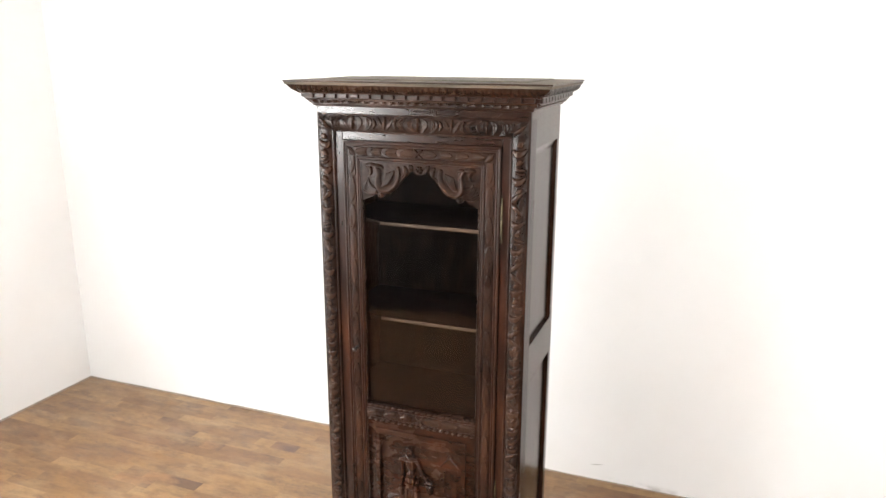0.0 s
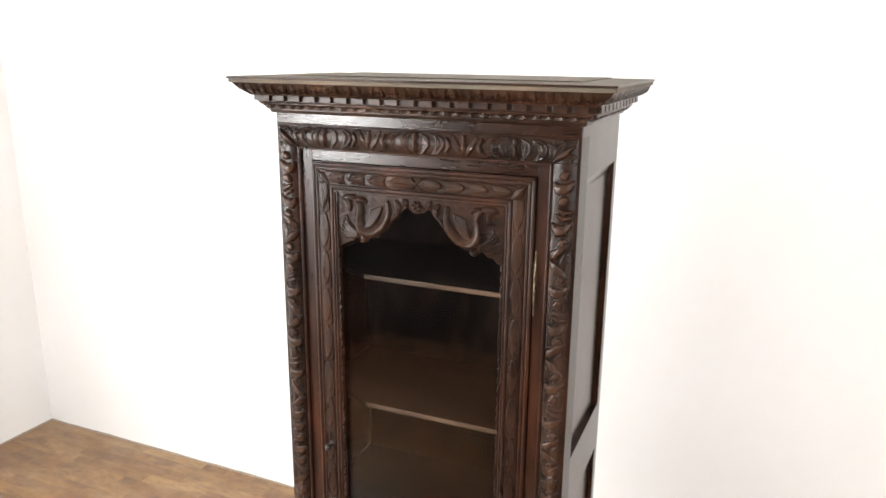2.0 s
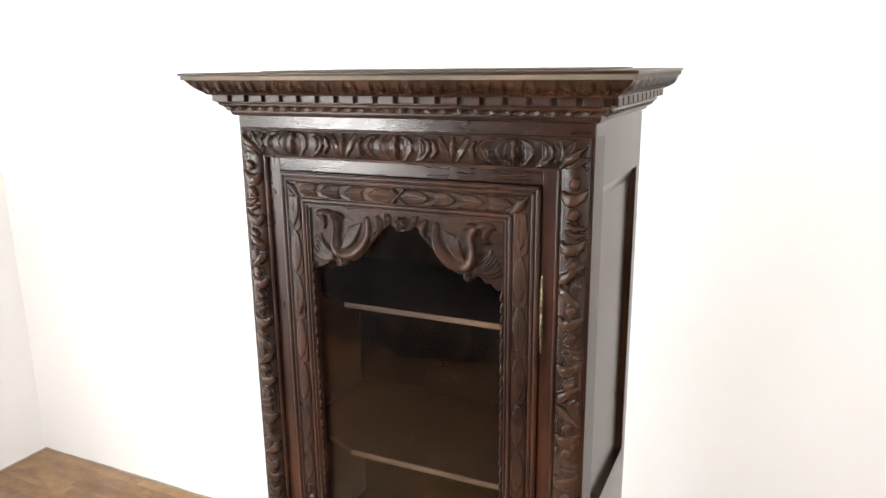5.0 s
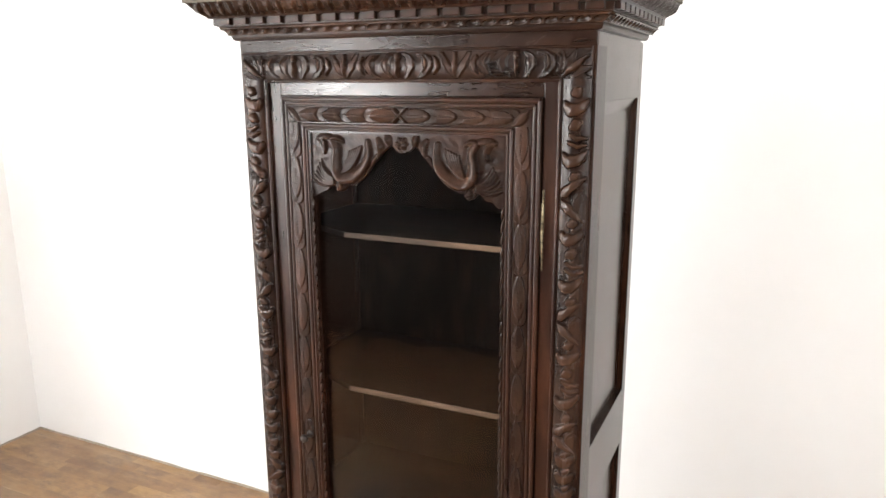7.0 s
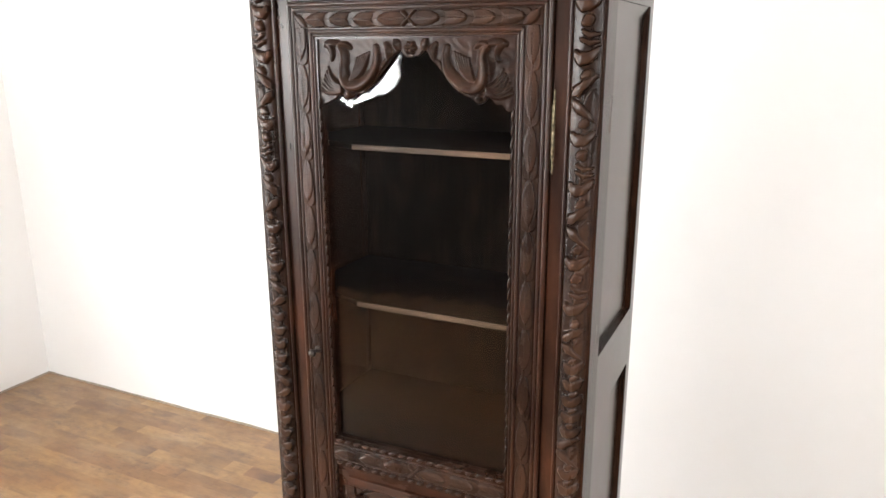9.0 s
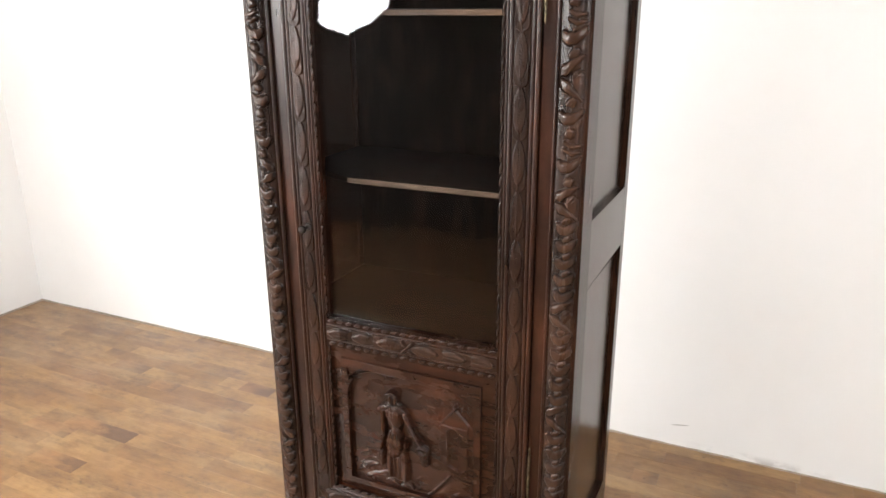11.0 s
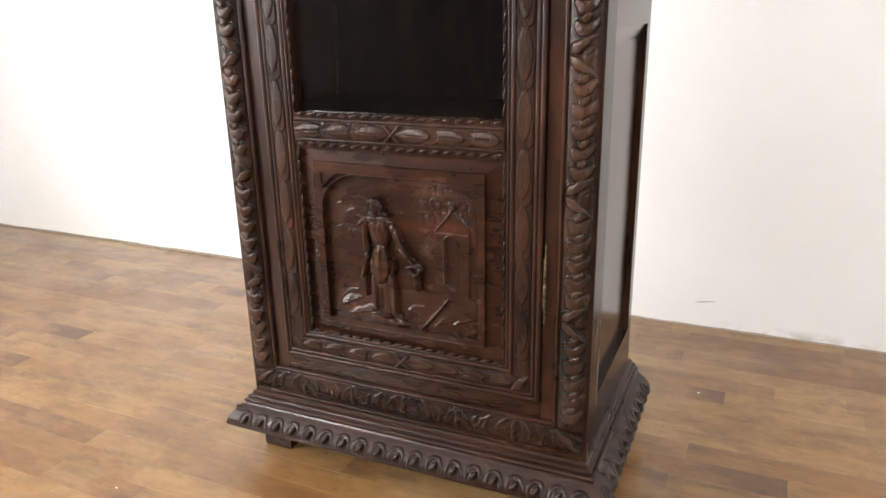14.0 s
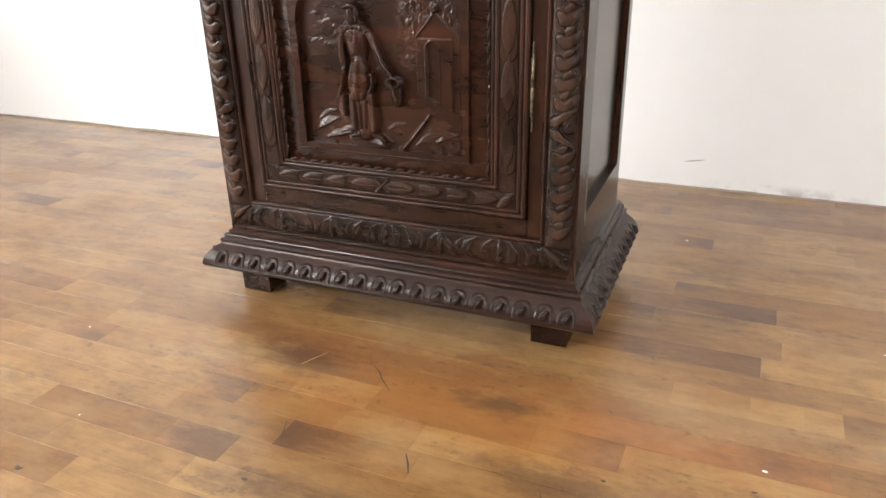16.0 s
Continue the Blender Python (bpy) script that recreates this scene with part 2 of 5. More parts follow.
    col = mixed(n, l, calc(n, l, "MULTIPLY", ramp(n, l, smear, [(0.55, (0, 0, 0)), (0.72, (1, 1, 1))]), 0.55), col, (0.085, 0.043, 0.022))
    # an orange and a long brown patch in front of the cabinet, and old soaked stains
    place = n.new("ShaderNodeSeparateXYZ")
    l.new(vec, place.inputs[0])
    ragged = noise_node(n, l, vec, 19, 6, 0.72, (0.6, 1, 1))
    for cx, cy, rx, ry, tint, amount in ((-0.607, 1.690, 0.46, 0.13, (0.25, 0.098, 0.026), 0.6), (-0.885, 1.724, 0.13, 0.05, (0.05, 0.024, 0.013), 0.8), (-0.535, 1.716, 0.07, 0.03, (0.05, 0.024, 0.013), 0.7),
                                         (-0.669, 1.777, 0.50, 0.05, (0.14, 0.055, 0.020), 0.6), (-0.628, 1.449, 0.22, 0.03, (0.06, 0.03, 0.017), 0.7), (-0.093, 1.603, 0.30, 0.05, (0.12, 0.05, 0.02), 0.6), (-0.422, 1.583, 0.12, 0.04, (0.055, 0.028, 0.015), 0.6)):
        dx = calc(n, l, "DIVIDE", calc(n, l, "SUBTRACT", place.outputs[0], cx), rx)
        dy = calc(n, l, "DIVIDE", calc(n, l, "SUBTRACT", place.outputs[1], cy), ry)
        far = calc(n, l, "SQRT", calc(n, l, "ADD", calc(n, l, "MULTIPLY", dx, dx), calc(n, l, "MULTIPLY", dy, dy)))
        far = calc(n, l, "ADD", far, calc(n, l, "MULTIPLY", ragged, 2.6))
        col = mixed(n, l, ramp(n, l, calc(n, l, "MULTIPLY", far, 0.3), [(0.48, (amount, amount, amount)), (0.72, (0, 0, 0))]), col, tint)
    pale = noise_node(n, l, vec, 4.0, 6, 0.66, (0.6, 1.3, 1))
    col = mixed(n, l, calc(n, l, "MULTIPLY", ramp(n, l, pale, [(0.50, (0, 0, 0)), (0.7, (1, 1, 1))]), 0.3), col, (0.40, 0.28, 0.15))
    grime = noise_node(n, l, vec, 70, 6, 0.75, (0.6, 1, 1))
    col = mixed(n, l, calc(n, l, "MULTIPLY", calc(n, l, "MULTIPLY", ramp(n, l, grime, [(0.52, (0, 0, 0)), (0.64, (1, 1, 1))]), ramp(n, l, smear, [(0.48, (0, 0, 0)), (0.6, (1, 1, 1))])), 0.5), col, (0.04, 0.023, 0.014))
    spots = noise_node(n, l, vec, 36, 4, 0.6)
    col = mixed(n, l, calc(n, l, "MULTIPLY", ramp(n, l, spots, [(0.69, (0, 0, 0)), (0.73, (1, 1, 1))]), 0.45), col, (0.045, 0.025, 0.015))
    l.new(col, b.inputs["Base Color"])
    wear = noise_node(n, l, vec, 3.0, 5, 0.65)
    l.new(ramp(n, l, wear, [(0.3, (0.32, 0.32, 0.32)), (0.7, (0.52, 0.52, 0.52))]), b.inputs["Roughness"])
    b.inputs["Coat Weight"].default_value, b.inputs["Coat Roughness"].default_value, b.inputs["Coat IOR"].default_value = 1.0, 0.24, 1.38
    b.inputs["Specular IOR Level"].default_value = 0.2
    bumped(n, l, b, calc(n, l, "ADD", grain, calc(n, l, "MULTIPLY", wear, 2.0)), 0.12, 0.001)
    return m


def plain(name, col, rough=0.6):
    m, n, l, b = material(name)
    vec = n.new("ShaderNodeNewGeometry").outputs["Position"]
    t = noise_node(n, l, vec, 40)
    l.new(ramp(n, l, t, [(0.3, tuple(0.75 * v for v in col)), (0.7, tuple(min(1, 1.15 * v) for v in col))]), b.inputs["Base Color"])
    b.inputs["Roughness"].default_value = rough
    return m


BRASS, IRON, GLASS = brass(), iron(), old_glass()
WALL, WALL_N = plaster("white_wall"), plaster("white_wall_stained", True)
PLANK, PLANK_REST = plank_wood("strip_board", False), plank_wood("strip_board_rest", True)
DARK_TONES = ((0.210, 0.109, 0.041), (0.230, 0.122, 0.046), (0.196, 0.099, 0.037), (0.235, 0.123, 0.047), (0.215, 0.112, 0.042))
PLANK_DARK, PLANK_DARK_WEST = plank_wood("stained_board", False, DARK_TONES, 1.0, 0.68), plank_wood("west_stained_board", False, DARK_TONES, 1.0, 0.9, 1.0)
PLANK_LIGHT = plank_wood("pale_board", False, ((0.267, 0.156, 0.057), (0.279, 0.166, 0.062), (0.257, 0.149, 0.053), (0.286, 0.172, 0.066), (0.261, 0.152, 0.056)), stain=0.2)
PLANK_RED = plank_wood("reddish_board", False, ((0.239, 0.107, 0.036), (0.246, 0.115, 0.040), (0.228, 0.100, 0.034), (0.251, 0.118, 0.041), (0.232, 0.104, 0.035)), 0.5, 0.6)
# unseen south boards, tinted browner to colour their reflection in the door glass
PLANK_MIRRORED = plank_wood("mirrored_board", True, ((0.200, 0.110, 0.060), (0.250, 0.140, 0.076), (0.160, 0.085, 0.046), (0.285, 0.164, 0.092), (0.222, 0.123, 0.067)), stain=0.85)
GAP = plain("dark_gap", (0.05, 0.028, 0.015), 0.8)
JOINT = plain("wall_joint", (0.30, 0.245, 0.20), 0.8)
# near-black puts the south wall's shade into its colour, for dark reflections
WALL_SHADED = plain("shaded_wall", (0.022, 0.018, 0.016), 0.8)
PAINT = plain("white_paint", (0.75, 0.74, 0.72), 0.4)


# ---- mesh helpers ----
def part(name, geom, mat, parent=None, label=""):
    """Link a bmesh or mesh as one object under parent."""
    if isinstance(geom, bmesh.types.BMesh):
        me = bpy.data.meshes.new(name)
        geom.to_mesh(me)
        geom.free()
    else:
        me = geom
    if not me.materials:
        me.materials.append(mat)
    ob = new(name, me)
    ob.parent = parent
    if label:
        tagged(ob, label)
    return ob


def box(x0, x1, y0, y1, z0, z1, bevel=0.0, bm=None):
    bm = bm or bmesh.new()
    made = bmesh.ops.create_cube(bm, size=1.0, matrix=Matrix.LocRotScale(((x0 + x1) / 2, (y0 + y1) / 2, (z0 + z1) / 2), None, (x1 - x0, y1 - y0, z1 - z0)))
    if bevel:
        edges = list({e for v in made["verts"] for e in v.link_edges})
        bmesh.ops.bevel(bm, geom=edges, offset=bevel, segments=2, profile=0.6, affect="EDGES")
    return bm


def grid_mesh(name, co, smooth=True):
    """A mesh from an (n, m, 3) array of places."""
    n, m = co.shape[:2]
    idx = np.arange(n * m).reshape(n, m)
    quads = np.stack([idx[:-1, :-1], idx[1:, :-1], idx[1:, 1:], idx[:-1, 1:]], -1).reshape(-1, 4)
    me = bpy.data.meshes.new(name)
    me.from_pydata(co.reshape(-1, 3).tolist(), [], quads.tolist())
    me.polygons.foreach_set("use_smooth", [smooth] * len(me.polygons))
    me.update()
    return me


def stroke(p0, p1, p2, w, h, n=36):
    """A gouged stroke: a bent line with widths and heights at its start, middle and end."""
    s = np.linspace(0, 1, n)[:, None]
    pts = (1 - s) ** 2 * np.array(p0) + 2 * s * (1 - s) * np.array(p1) + s**2 * np.array(p2)
    mix3 = lambda v: np.interp(s[:, 0], (0, 0.5, 1), v if hasattr(v, "__len__") else (v, v, v))
    return pts, mix3(w), mix3(h)


def flip(st, about=0.0):
    return (st[0] * [-1, 1] + [2 * about, 0])[::-1], st[1][::-1], st[2][::-1]


def carve(u, v, strokes, power=0.6, slant=0.0):
    """The height of a carving at the places u, v. slant: how far each stroke leans to one side, which leaves a crisp edge there."""
    out = np.zeros(u.shape)
    flat_u, flat_v, flat = u.ravel(), v.ravel(), out.ravel()
    for pts, w, h in strokes:
        reach = w.max()
        lo, hi = pts.min(0) - reach, pts.max(0) + reach
        near = np.nonzero((flat_u > lo[0]) & (flat_u < hi[0]) & (flat_v > lo[1]) & (flat_v < hi[1]))[0]
        if not len(near):
            continue
        du, dv = flat_u[near, None] - pts[:, 0], flat_v[near, None] - pts[:, 1]
        d = np.hypot(du, dv) / w
        way = np.gradient(pts, axis=0)
        way = way / (np.hypot(way[:, 0], way[:, 1])[:, None] + 1e-9)
        lean = (du * way[:, 1] - dv * way[:, 0]) / w
        lift = 1 + slant * np.clip(lean, -1, 1)
        val = (h * np.clip(1 - d * d, 0, 1) ** power * lift).max(1)
        flat[near] = np.maximum(flat[near], val)
    return flat.reshape(u.shape)


def spread(vals, n):
    """A short list of values, stretched smoothly over n places."""
    if not hasattr(vals, "__len__"):
        return np.full(n, float(vals))
    s = np.linspace(0, len(vals) - 1, n)
    i = np.minimum(s.astype(int), len(vals) - 2)
    f = s - i
    f = f * f * (3 - 2 * f)
    a = np.array(vals, float)
    return a[i] * (1 - f) + a[i + 1] * f


def leaf(p0, p1, p2, left, right, high, taper=(1, 1, 1), n=40):
    """A carved leaf along a bent line: its widths to the left and right of the line, its heights at the left edge, the middle and the right edge, and how these fade along it."""
    t = np.linspace(0, 1, n)[:, None]
    pts = (1 - t) ** 2 * np.array(p0) + 2 * t * (1 - t) * np.array(p1) + t**2 * np.array(p2)
    return pts, spread(left, n), spread(right, n), high, spread(taper, n)


def mirrored(lf, about=0.0):
    pts, left, right, high, taper = lf
    return pts * [-1, 1] + [2 * about, 0], right, left, high[::-1], taper


def shifted(lf, du, dv=0.0, size=1.0):
    return lf[0] + [du, dv], lf[1], lf[2], tuple(size * q for q in lf[3]), lf[4]


def lay_leaves(u, v, leaves, crisp=0.34, bend=1.5, under=0.3):
    """The height of a carving of leaves that lie over one another, later ones on top; each is hollow or ridged between its edges. under: how far a lower leaf still fills the groove beside a higher one."""
    fu, fv = u.ravel(), v.ravel()
    out = np.zeros(fu.shape)
    for pts, left, right, (hl, hm, hr), taper in leaves:
        reach = max(left.max(), right.max())
        lo, hi = pts.min(0) - reach, pts.max(0) + reach
        near = np.nonzero((fu > lo[0]) & (fu < hi[0]) & (fv > lo[1]) & (fv < hi[1]))[0]
        if not len(near):
            continue
        way = np.gradient(pts, axis=0)
        way = way / (np.hypot(way[:, 0], way[:, 1])[:, None] + 1e-9)
        du, dv = fu[near, None] - pts[:, 0], fv[near, None] - pts[:, 1]
        side = dv * way[:, 0] - du * way[:, 1]
        d = np.hypot(du, dv) / np.where(side > 0, left, right)
        k = d.argmin(1)
        row = np.arange(len(near))
        q, on_left = d[row, k], side[row, k] > 0
        edge = np.where(on_left, hl, hr)
        val = (hm + (edge - hm) * np.clip(q, 0, 1) ** bend) * taper[k] * np.sin(np.clip((1 - q) / crisp, 0, 1) * math.pi / 2) ** 0.8
        old = out[near]
        out[near] = np.where(q < 1, np.maximum(val, under * old), old)
    return out.reshape(u.shape)


def rough_cut(u, v, depth, scale=160.0):
    """Small tool marks."""
    return depth * (np.sin(u * scale * 1.7 + 3 * np.sin(v * scale * 0.6)) * np.sin(v * scale * 1.3 + 2 * np.sin(u * scale * 0.5)))


HW, DEPTH = 0.3515, 0.395  # half width and depth of the case


def around(profile, back=DEPTH):
    """A moulding with mitred corners along the left side, front and right side. profile: (projection, height)."""
    bm = bmesh.new()
    rings = []
    for p, z in profile:
        rings.append([bm.verts.new(c) for c in ((-HW - p, back, z), (-HW - p, -p, z), (HW + p, -p, z), (HW + p, back, z))])
    for a, b in zip(rings, rings[1:]):
        for i in range(3):
            bm.faces.new((a[i], a[i + 1], b[i + 1], b[i]))
    return bm


def slope_strip(name, foot, head, sag, height_of, step, side, back=DEPTH):
    """A carved strip on a moulding's slope from foot to head (projection, height), on one side of the case."""
    m = 20
    tv = np.linspace(0, 1, m)
    p = foot[0] + (head[0] - foot[0]) * tv - sag * np.sin(np.pi * tv)
    z = foot[1] + (head[1] - foot[1]) * tv + 0.4 * sag * np.sin(np.pi * tv)
    slope = np.hypot(head[0] - foot[0], head[1] - foot[1])
    nrm = np.array([head[1] - foot[1], -(head[0] - foot[0])]) / slope
    length = 2 * HW if side == "front" else back
    n = int(length / step)
    co = np.zeros((n + 1, m, 3))
    for j in range(m):
        if side == "front":
            u = np.linspace(-HW - p[j], HW + p[j], n + 1)
        else:
            u = np.linspace(-p[j], back, n + 1)
        h = height_of(u, np.full(n + 1, tv[j] * slope))
        edge = np.minimum(1, np.minimum(np.arange(n + 1), n - np.arange(n + 1)) / 3) * min(1, min(j, m - 1 - j) / 1.0)
        h = h * edge
        pj, zj = p[j] + nrm[0] * h, z[j] + nrm[1] * h
        if side == "front":
            co[:, j] = np.stack([u, -pj, zj], -1)
        else:
            sx = 1 if side == "right" else -1
            co[:, j] = np.stack([sx * (HW + pj), u, zj], -1)
    return grid_mesh(name, co if side != "right" else co[::1])


# ---- room ----
T = 0.2


def wall_part(name, x0, x1, y0, y1, z0, z1, mat):
    return tagged(part(name, box(x0, x1, y0, y1, z0, z1), mat), kind="structure")


tagged(wall_part("wall_north", ROOM_W - T, ROOM_E + T, ROOM_N, ROOM_N + T, -0.05, ROOM_H, WALL_N), "white painted plaster wall with a grimy foot", "wall")
tagged(wall_part("ceiling", ROOM_W - T, ROOM_E + T, ROOM_S - T, ROOM_N + T, ROOM_H, ROOM_H + T, WALL), "plain white ceiling", "ceiling")


def pierced_wall(name, along, at, out, span, wins, mat, label):
    """A wall with window openings. along: the axis it runs on; at: its inner plane; out: the sign outwards."""
    bm = bmesh.new()
    lo, hi = sorted((at, at + out * T))
    blocks, x = [], span[0]
    for a0, a1, z0, z1 in wins:
        blocks += [(x, a0, -0.05, ROOM_H), (a0, a1, -0.05, z0), (a0, a1, z1, ROOM_H)]
        x = a1
    for p0, p1, q0, q1 in blocks + [(x, span[1], -0.05, ROOM_H)]:
        if along == "x":
            box(p0, p1, lo, hi, q0, q1, bm=bm)
        else:
            box(lo, hi, p0, p1, q0, q1, bm=bm)
    return tagged(part(name, bm, mat), label, "wall", kind="structure")


pierced_wall("wall_south", "x", ROOM_S, -1, (ROOM_W, ROOM_E), FILL_WINDOWS_S, WALL_SHADED, "wall with its shade painted in near-black and an added window opening")
pierced_wall("wall_west", "y", ROOM_W, -1, (ROOM_S - T, ROOM_N), [WINDOW_W], WALL, "white painted plaster wall with a window opening")
tagged(wall_part("wall_east", ROOM_E, ROOM_E + T, ROOM_S - T, ROOM_N, -0.05, ROOM_H, WALL), "plain white painted wall", "wall")


def window(name, wide, high, m):
    """Frame, sill and pane in an opening; its outside is towards -y of the pose m."""
    win = tagged(new(name), "unseen daylit window with a white frame", "window", kind="structure")
    win.matrix_world = m
    w2 = wide / 2
    bm = box(-w2 + 0.001, -w2 + 0.04, -0.1, -0.04, 0.001, high - 0.001, 0.003)
    box(w2 - 0.04, w2 - 0.001, -0.1, -0.04, 0.001, high - 0.001, 0.003, bm)
    box(-w2 + 0.041, w2 - 0.041, -0.1, -0.04, high - 0.04, high - 0.001, 0.003, bm)
    box(-w2 + 0.041, w2 - 0.041, -0.1, -0.04, 0.001, 0.04, 0.003, bm)
    part("window_frame", bm, PAINT, win)
    part("window_sill", box(-w2 + 0.002, w2 - 0.002, -0.038, 0.02, 0.001, 0.014, 0.004), PAINT, win)
    pane = part("pane", box(-w2 + 0.041, w2 - 0.041, -0.073, -0.069, 0.041, high - 0.041), GLASS, win)
    pane.visible_shadow = False


for k, (wx0, wx1, wz0, wz1) in enumerate(FILL_WINDOWS_S):
    window(f"window_{k + 1}", wx1 - wx0, wz1 - wz0, pose((wx0 + wx1) / 2, ROOM_S, wz0))
window("window_2", WINDOW_W[1] - WINDOW_W[0], WINDOW_W[3] - WINDOW_W[2], pose(ROOM_W, (WINDOW_W[0] + WINDOW_W[1]) / 2, WINDOW_W[2], 0, 0, -90))


def ragged_joint(name, a, b, inward):
    """The uneven dark line where boards and plaster meet."""
    rng = random.Random(name)
    length = (Vector(b) - Vector(a)).length
    n = int(length / 0.03)
    bm = bmesh.new()
    rows = []
    high = 0.005
    for i in range(n + 1):
        c = Vector(a).lerp(Vector(b), i / n)
        high = min(0.0065, max(0.0015, high + rng.uniform(-0.0014, 0.0014)))
        deep = 0.004 + rng.uniform(0, 0.002)
        iv = Vector(inward)
        rows.append([bm.verts.new(c + iv * deep), bm.verts.new(c + iv * (deep - 0.001) + Vector((0, 0, high))), bm.verts.new(c + Vector((0, 0, high + 0.001)))])
    for r, s in zip(rows, rows[1:]):
        bm.faces.new((r[0], s[0], s[1], r[1]))
        bm.faces.new((r[1], s[1], s[2], r[2]))
    return tagged(part(name, bm, JOINT), "dark uneven joint between floor boards and plaster", "trim", kind="structure")


ragged_joint("trim_north", (ROOM_W, ROOM_N, 0.0), (ROOM_E, ROOM_N, 0.0), (0, -1, 0))
ragged_joint("trim_west", (ROOM_W, ROOM_S, 0.0), (ROOM_W, ROOM_N, 0.0), (1, 0, 0))

# ---- cabinet ----
cabinet = tagged(new("display_cabinet"), "tall narrow carved dark oak cabinet with a glazed door", "cabinet")
cabinet.location, cabinet.scale, cabinet.rotation_euler = (-0.7900, 1.880, 0.0), (0.918, 0.915, 0.928), (0, 0.0055, 0.014)

Z_BASE, Z_CORN = 0.147, 1.726


def foot(x0, x1, y0, y1):
    bm = bmesh.new()
    prof = [(0.002, -0.0022), (0.0, 0.002), (0.0, 0.022), (-0.001, 0.045), (-0.002, 0.062), (-0.002, 0.076)]
    rings = []
    for o, z in prof:
        rings.append([bm.verts.new(c) for c in ((x0 + o, y0 + o, z), (x1 - o, y0 + o, z), (x1 - o, y1 - o, z), (x0 + o, y1 - o, z))])
    for a, b in zip(rings, rings[1:]):
        for i in range(4):
            bm.faces.new((a[i], a[(i + 1) % 4], b[(i + 1) % 4], b[i]))
    bm.faces.new(rings[0][::-1])
    bm.faces.new(rings[-1])
    return bm


for fx in (-0.327, 0.307):
    for fy in (0.023, 0.335):
        part("foot", foot(fx - 0.033, fx + 0.033, fy, fy + 0.06), WOOD_D, cabinet)

# base: a splayed moulding with a row of carved eggs
base_prof = [(-0.04, 0.075), (0.041, 0.075), (0.0455, 0.0765), (0.0478, 0.080), (0.0478, 0.0850), (0.0458, 0.0925), (0.0415, 0.1000), (0.0345, 0.1075), (0.0265, 0.1135), (0.0190, 0.1182), (0.0168, 0.1215), (0.0178, 0.1235), (0.0190, 0.1258), (0.0185, 0.1282), (0.0165, 0.1300),
             (0.0140, 0.1306), (0.0112, 0.1302), (0.0108, 0.1320), (0.0120, 0.1335), (0.0124, 0.1355), (0.0112, 0.1376), (0.0085, 0.1390), (0.0050, 0.1400), (0.0045, 0.1440), (0.0, 0.147), (-0.03, 0.147)]
BASE_BACK = 0.425
base = part("base_moulding", around(base_prof, BASE_BACK), WOOD_MOULD, cabinet)


def egg_mesh():
    """A small split bud that leans under a rounded leaf hood."""
    u, v = np.meshgrid(np.linspace(-0.0196, 0.0196, 37), np.linspace(0, 0.0345, 31), indexing="ij")
    hood = [leaf((-0.0135, 0.003), (-0.0150, 0.030), (0.0, 0.0300), (0.002, 0.0036, 0.0040), (0.002, 0.0050, 0.0045), (0.0010, 0.0024, 0.0010), (0.5, 1, 1)),
            leaf((0.0135, 0.003), (0.0150, 0.030), (0.0, 0.0300), (0.002, 0.0050, 0.0045), (0.002, 0.0036, 0.0040), (0.0010, 0.0024, 0.0010), (0.5, 1, 1)),
            leaf((-0.0040, 0.0080), (0.0, 0.0125), (0.0046, 0.0195), (0.0042, 0.0062, 0.0036), (0.0042, 0.0062, 0.0036), (0.0030, 0.0092, 0.0030))]
    h = lay_leaves(u, v, hood, 0.5, 2.0, 0.7)
    slit = np.exp(-((u - (v - 0.0135) * 0.68) / 0.0010) ** 2) * (h > 0.0050)
    h = h - 0.0024 * slit
    edge = np.minimum(1, np.minimum(np.arange(31), 30 - np.arange(31)) / 3)
    swell = 0.0004 + np.interp(v, (0.0011, 0.0084, 0.0170, 0.0272, 0.0366), (-0.0007, 0.0018, 0.0024, 0.0008, -0.0025))  # the rounded moulding under it
    me = grid_mesh("carved_egg", np.stack([u, -h * edge - swell, v], -1))
    me.materials.append(WOOD_MOULD)
    return me


egg = egg_mesh()
tilt_back = math.atan2(0.0178, 0.0265)
count = 19
for i in range(count):
    ob = part("carved_egg", egg, None, base)
    ob.matrix_basis = Matrix.Translation(((i - (count - 1) / 2) * 0.0392, -0.0490, 0.0845)) @ Matrix.Rotation(-tilt_back, 4, "X")
for sx in (-1, 1):
    for i in range(11):
        ob = part("carved_egg", egg, None, base)
        ob.matrix_basis = Matrix.Translation((sx * (HW + 0.0490), -0.006 + i * 0.0392, 0.0845)) @ Matrix.Rotation(sx * math.pi / 2, 4, "Z") @ Matrix.Rotation(-tilt_back, 4, "X")

# case: corner posts, rails, sides, back, inner bottom
FRAME_IN = 0.290
for sx in (-1, 1):
    bm = box(min(sx * FRAME_IN, sx * HW), max(sx * FRAME_IN, sx * HW), 0.0, 0.0681, Z_BASE, 1.7035)
    front = [e for e in bm.edges if all(v.co.y < 0.001 for v in e.verts) and abs(e.verts[0].co.z - e.verts[1].co.z) > 1]
    bmesh.ops.bevel(bm, geom=front, offset=0.003, segments=3, profile=0.6, affect="EDGES")
    part("front_post", bm, WOOD_V, cabinet)
part("top_rail", box(-FRAME_IN, FRAME_IN, 0.001, 0.03, 1.652, 1.7035, 0.0015), WOOD_H, cabinet)
part("frieze", box(-HW + 0.0005, HW - 0.0005, 0.0005, 0.0065, 1.704, 1.7285, 0.0006), WOOD_POLISHED, cabinet)
part("bottom_rail", box(-FRAME_IN, FRAME_IN, 0.001, 0.03, Z_BASE, 0.213, 0.0015), WOOD_H, cabinet)
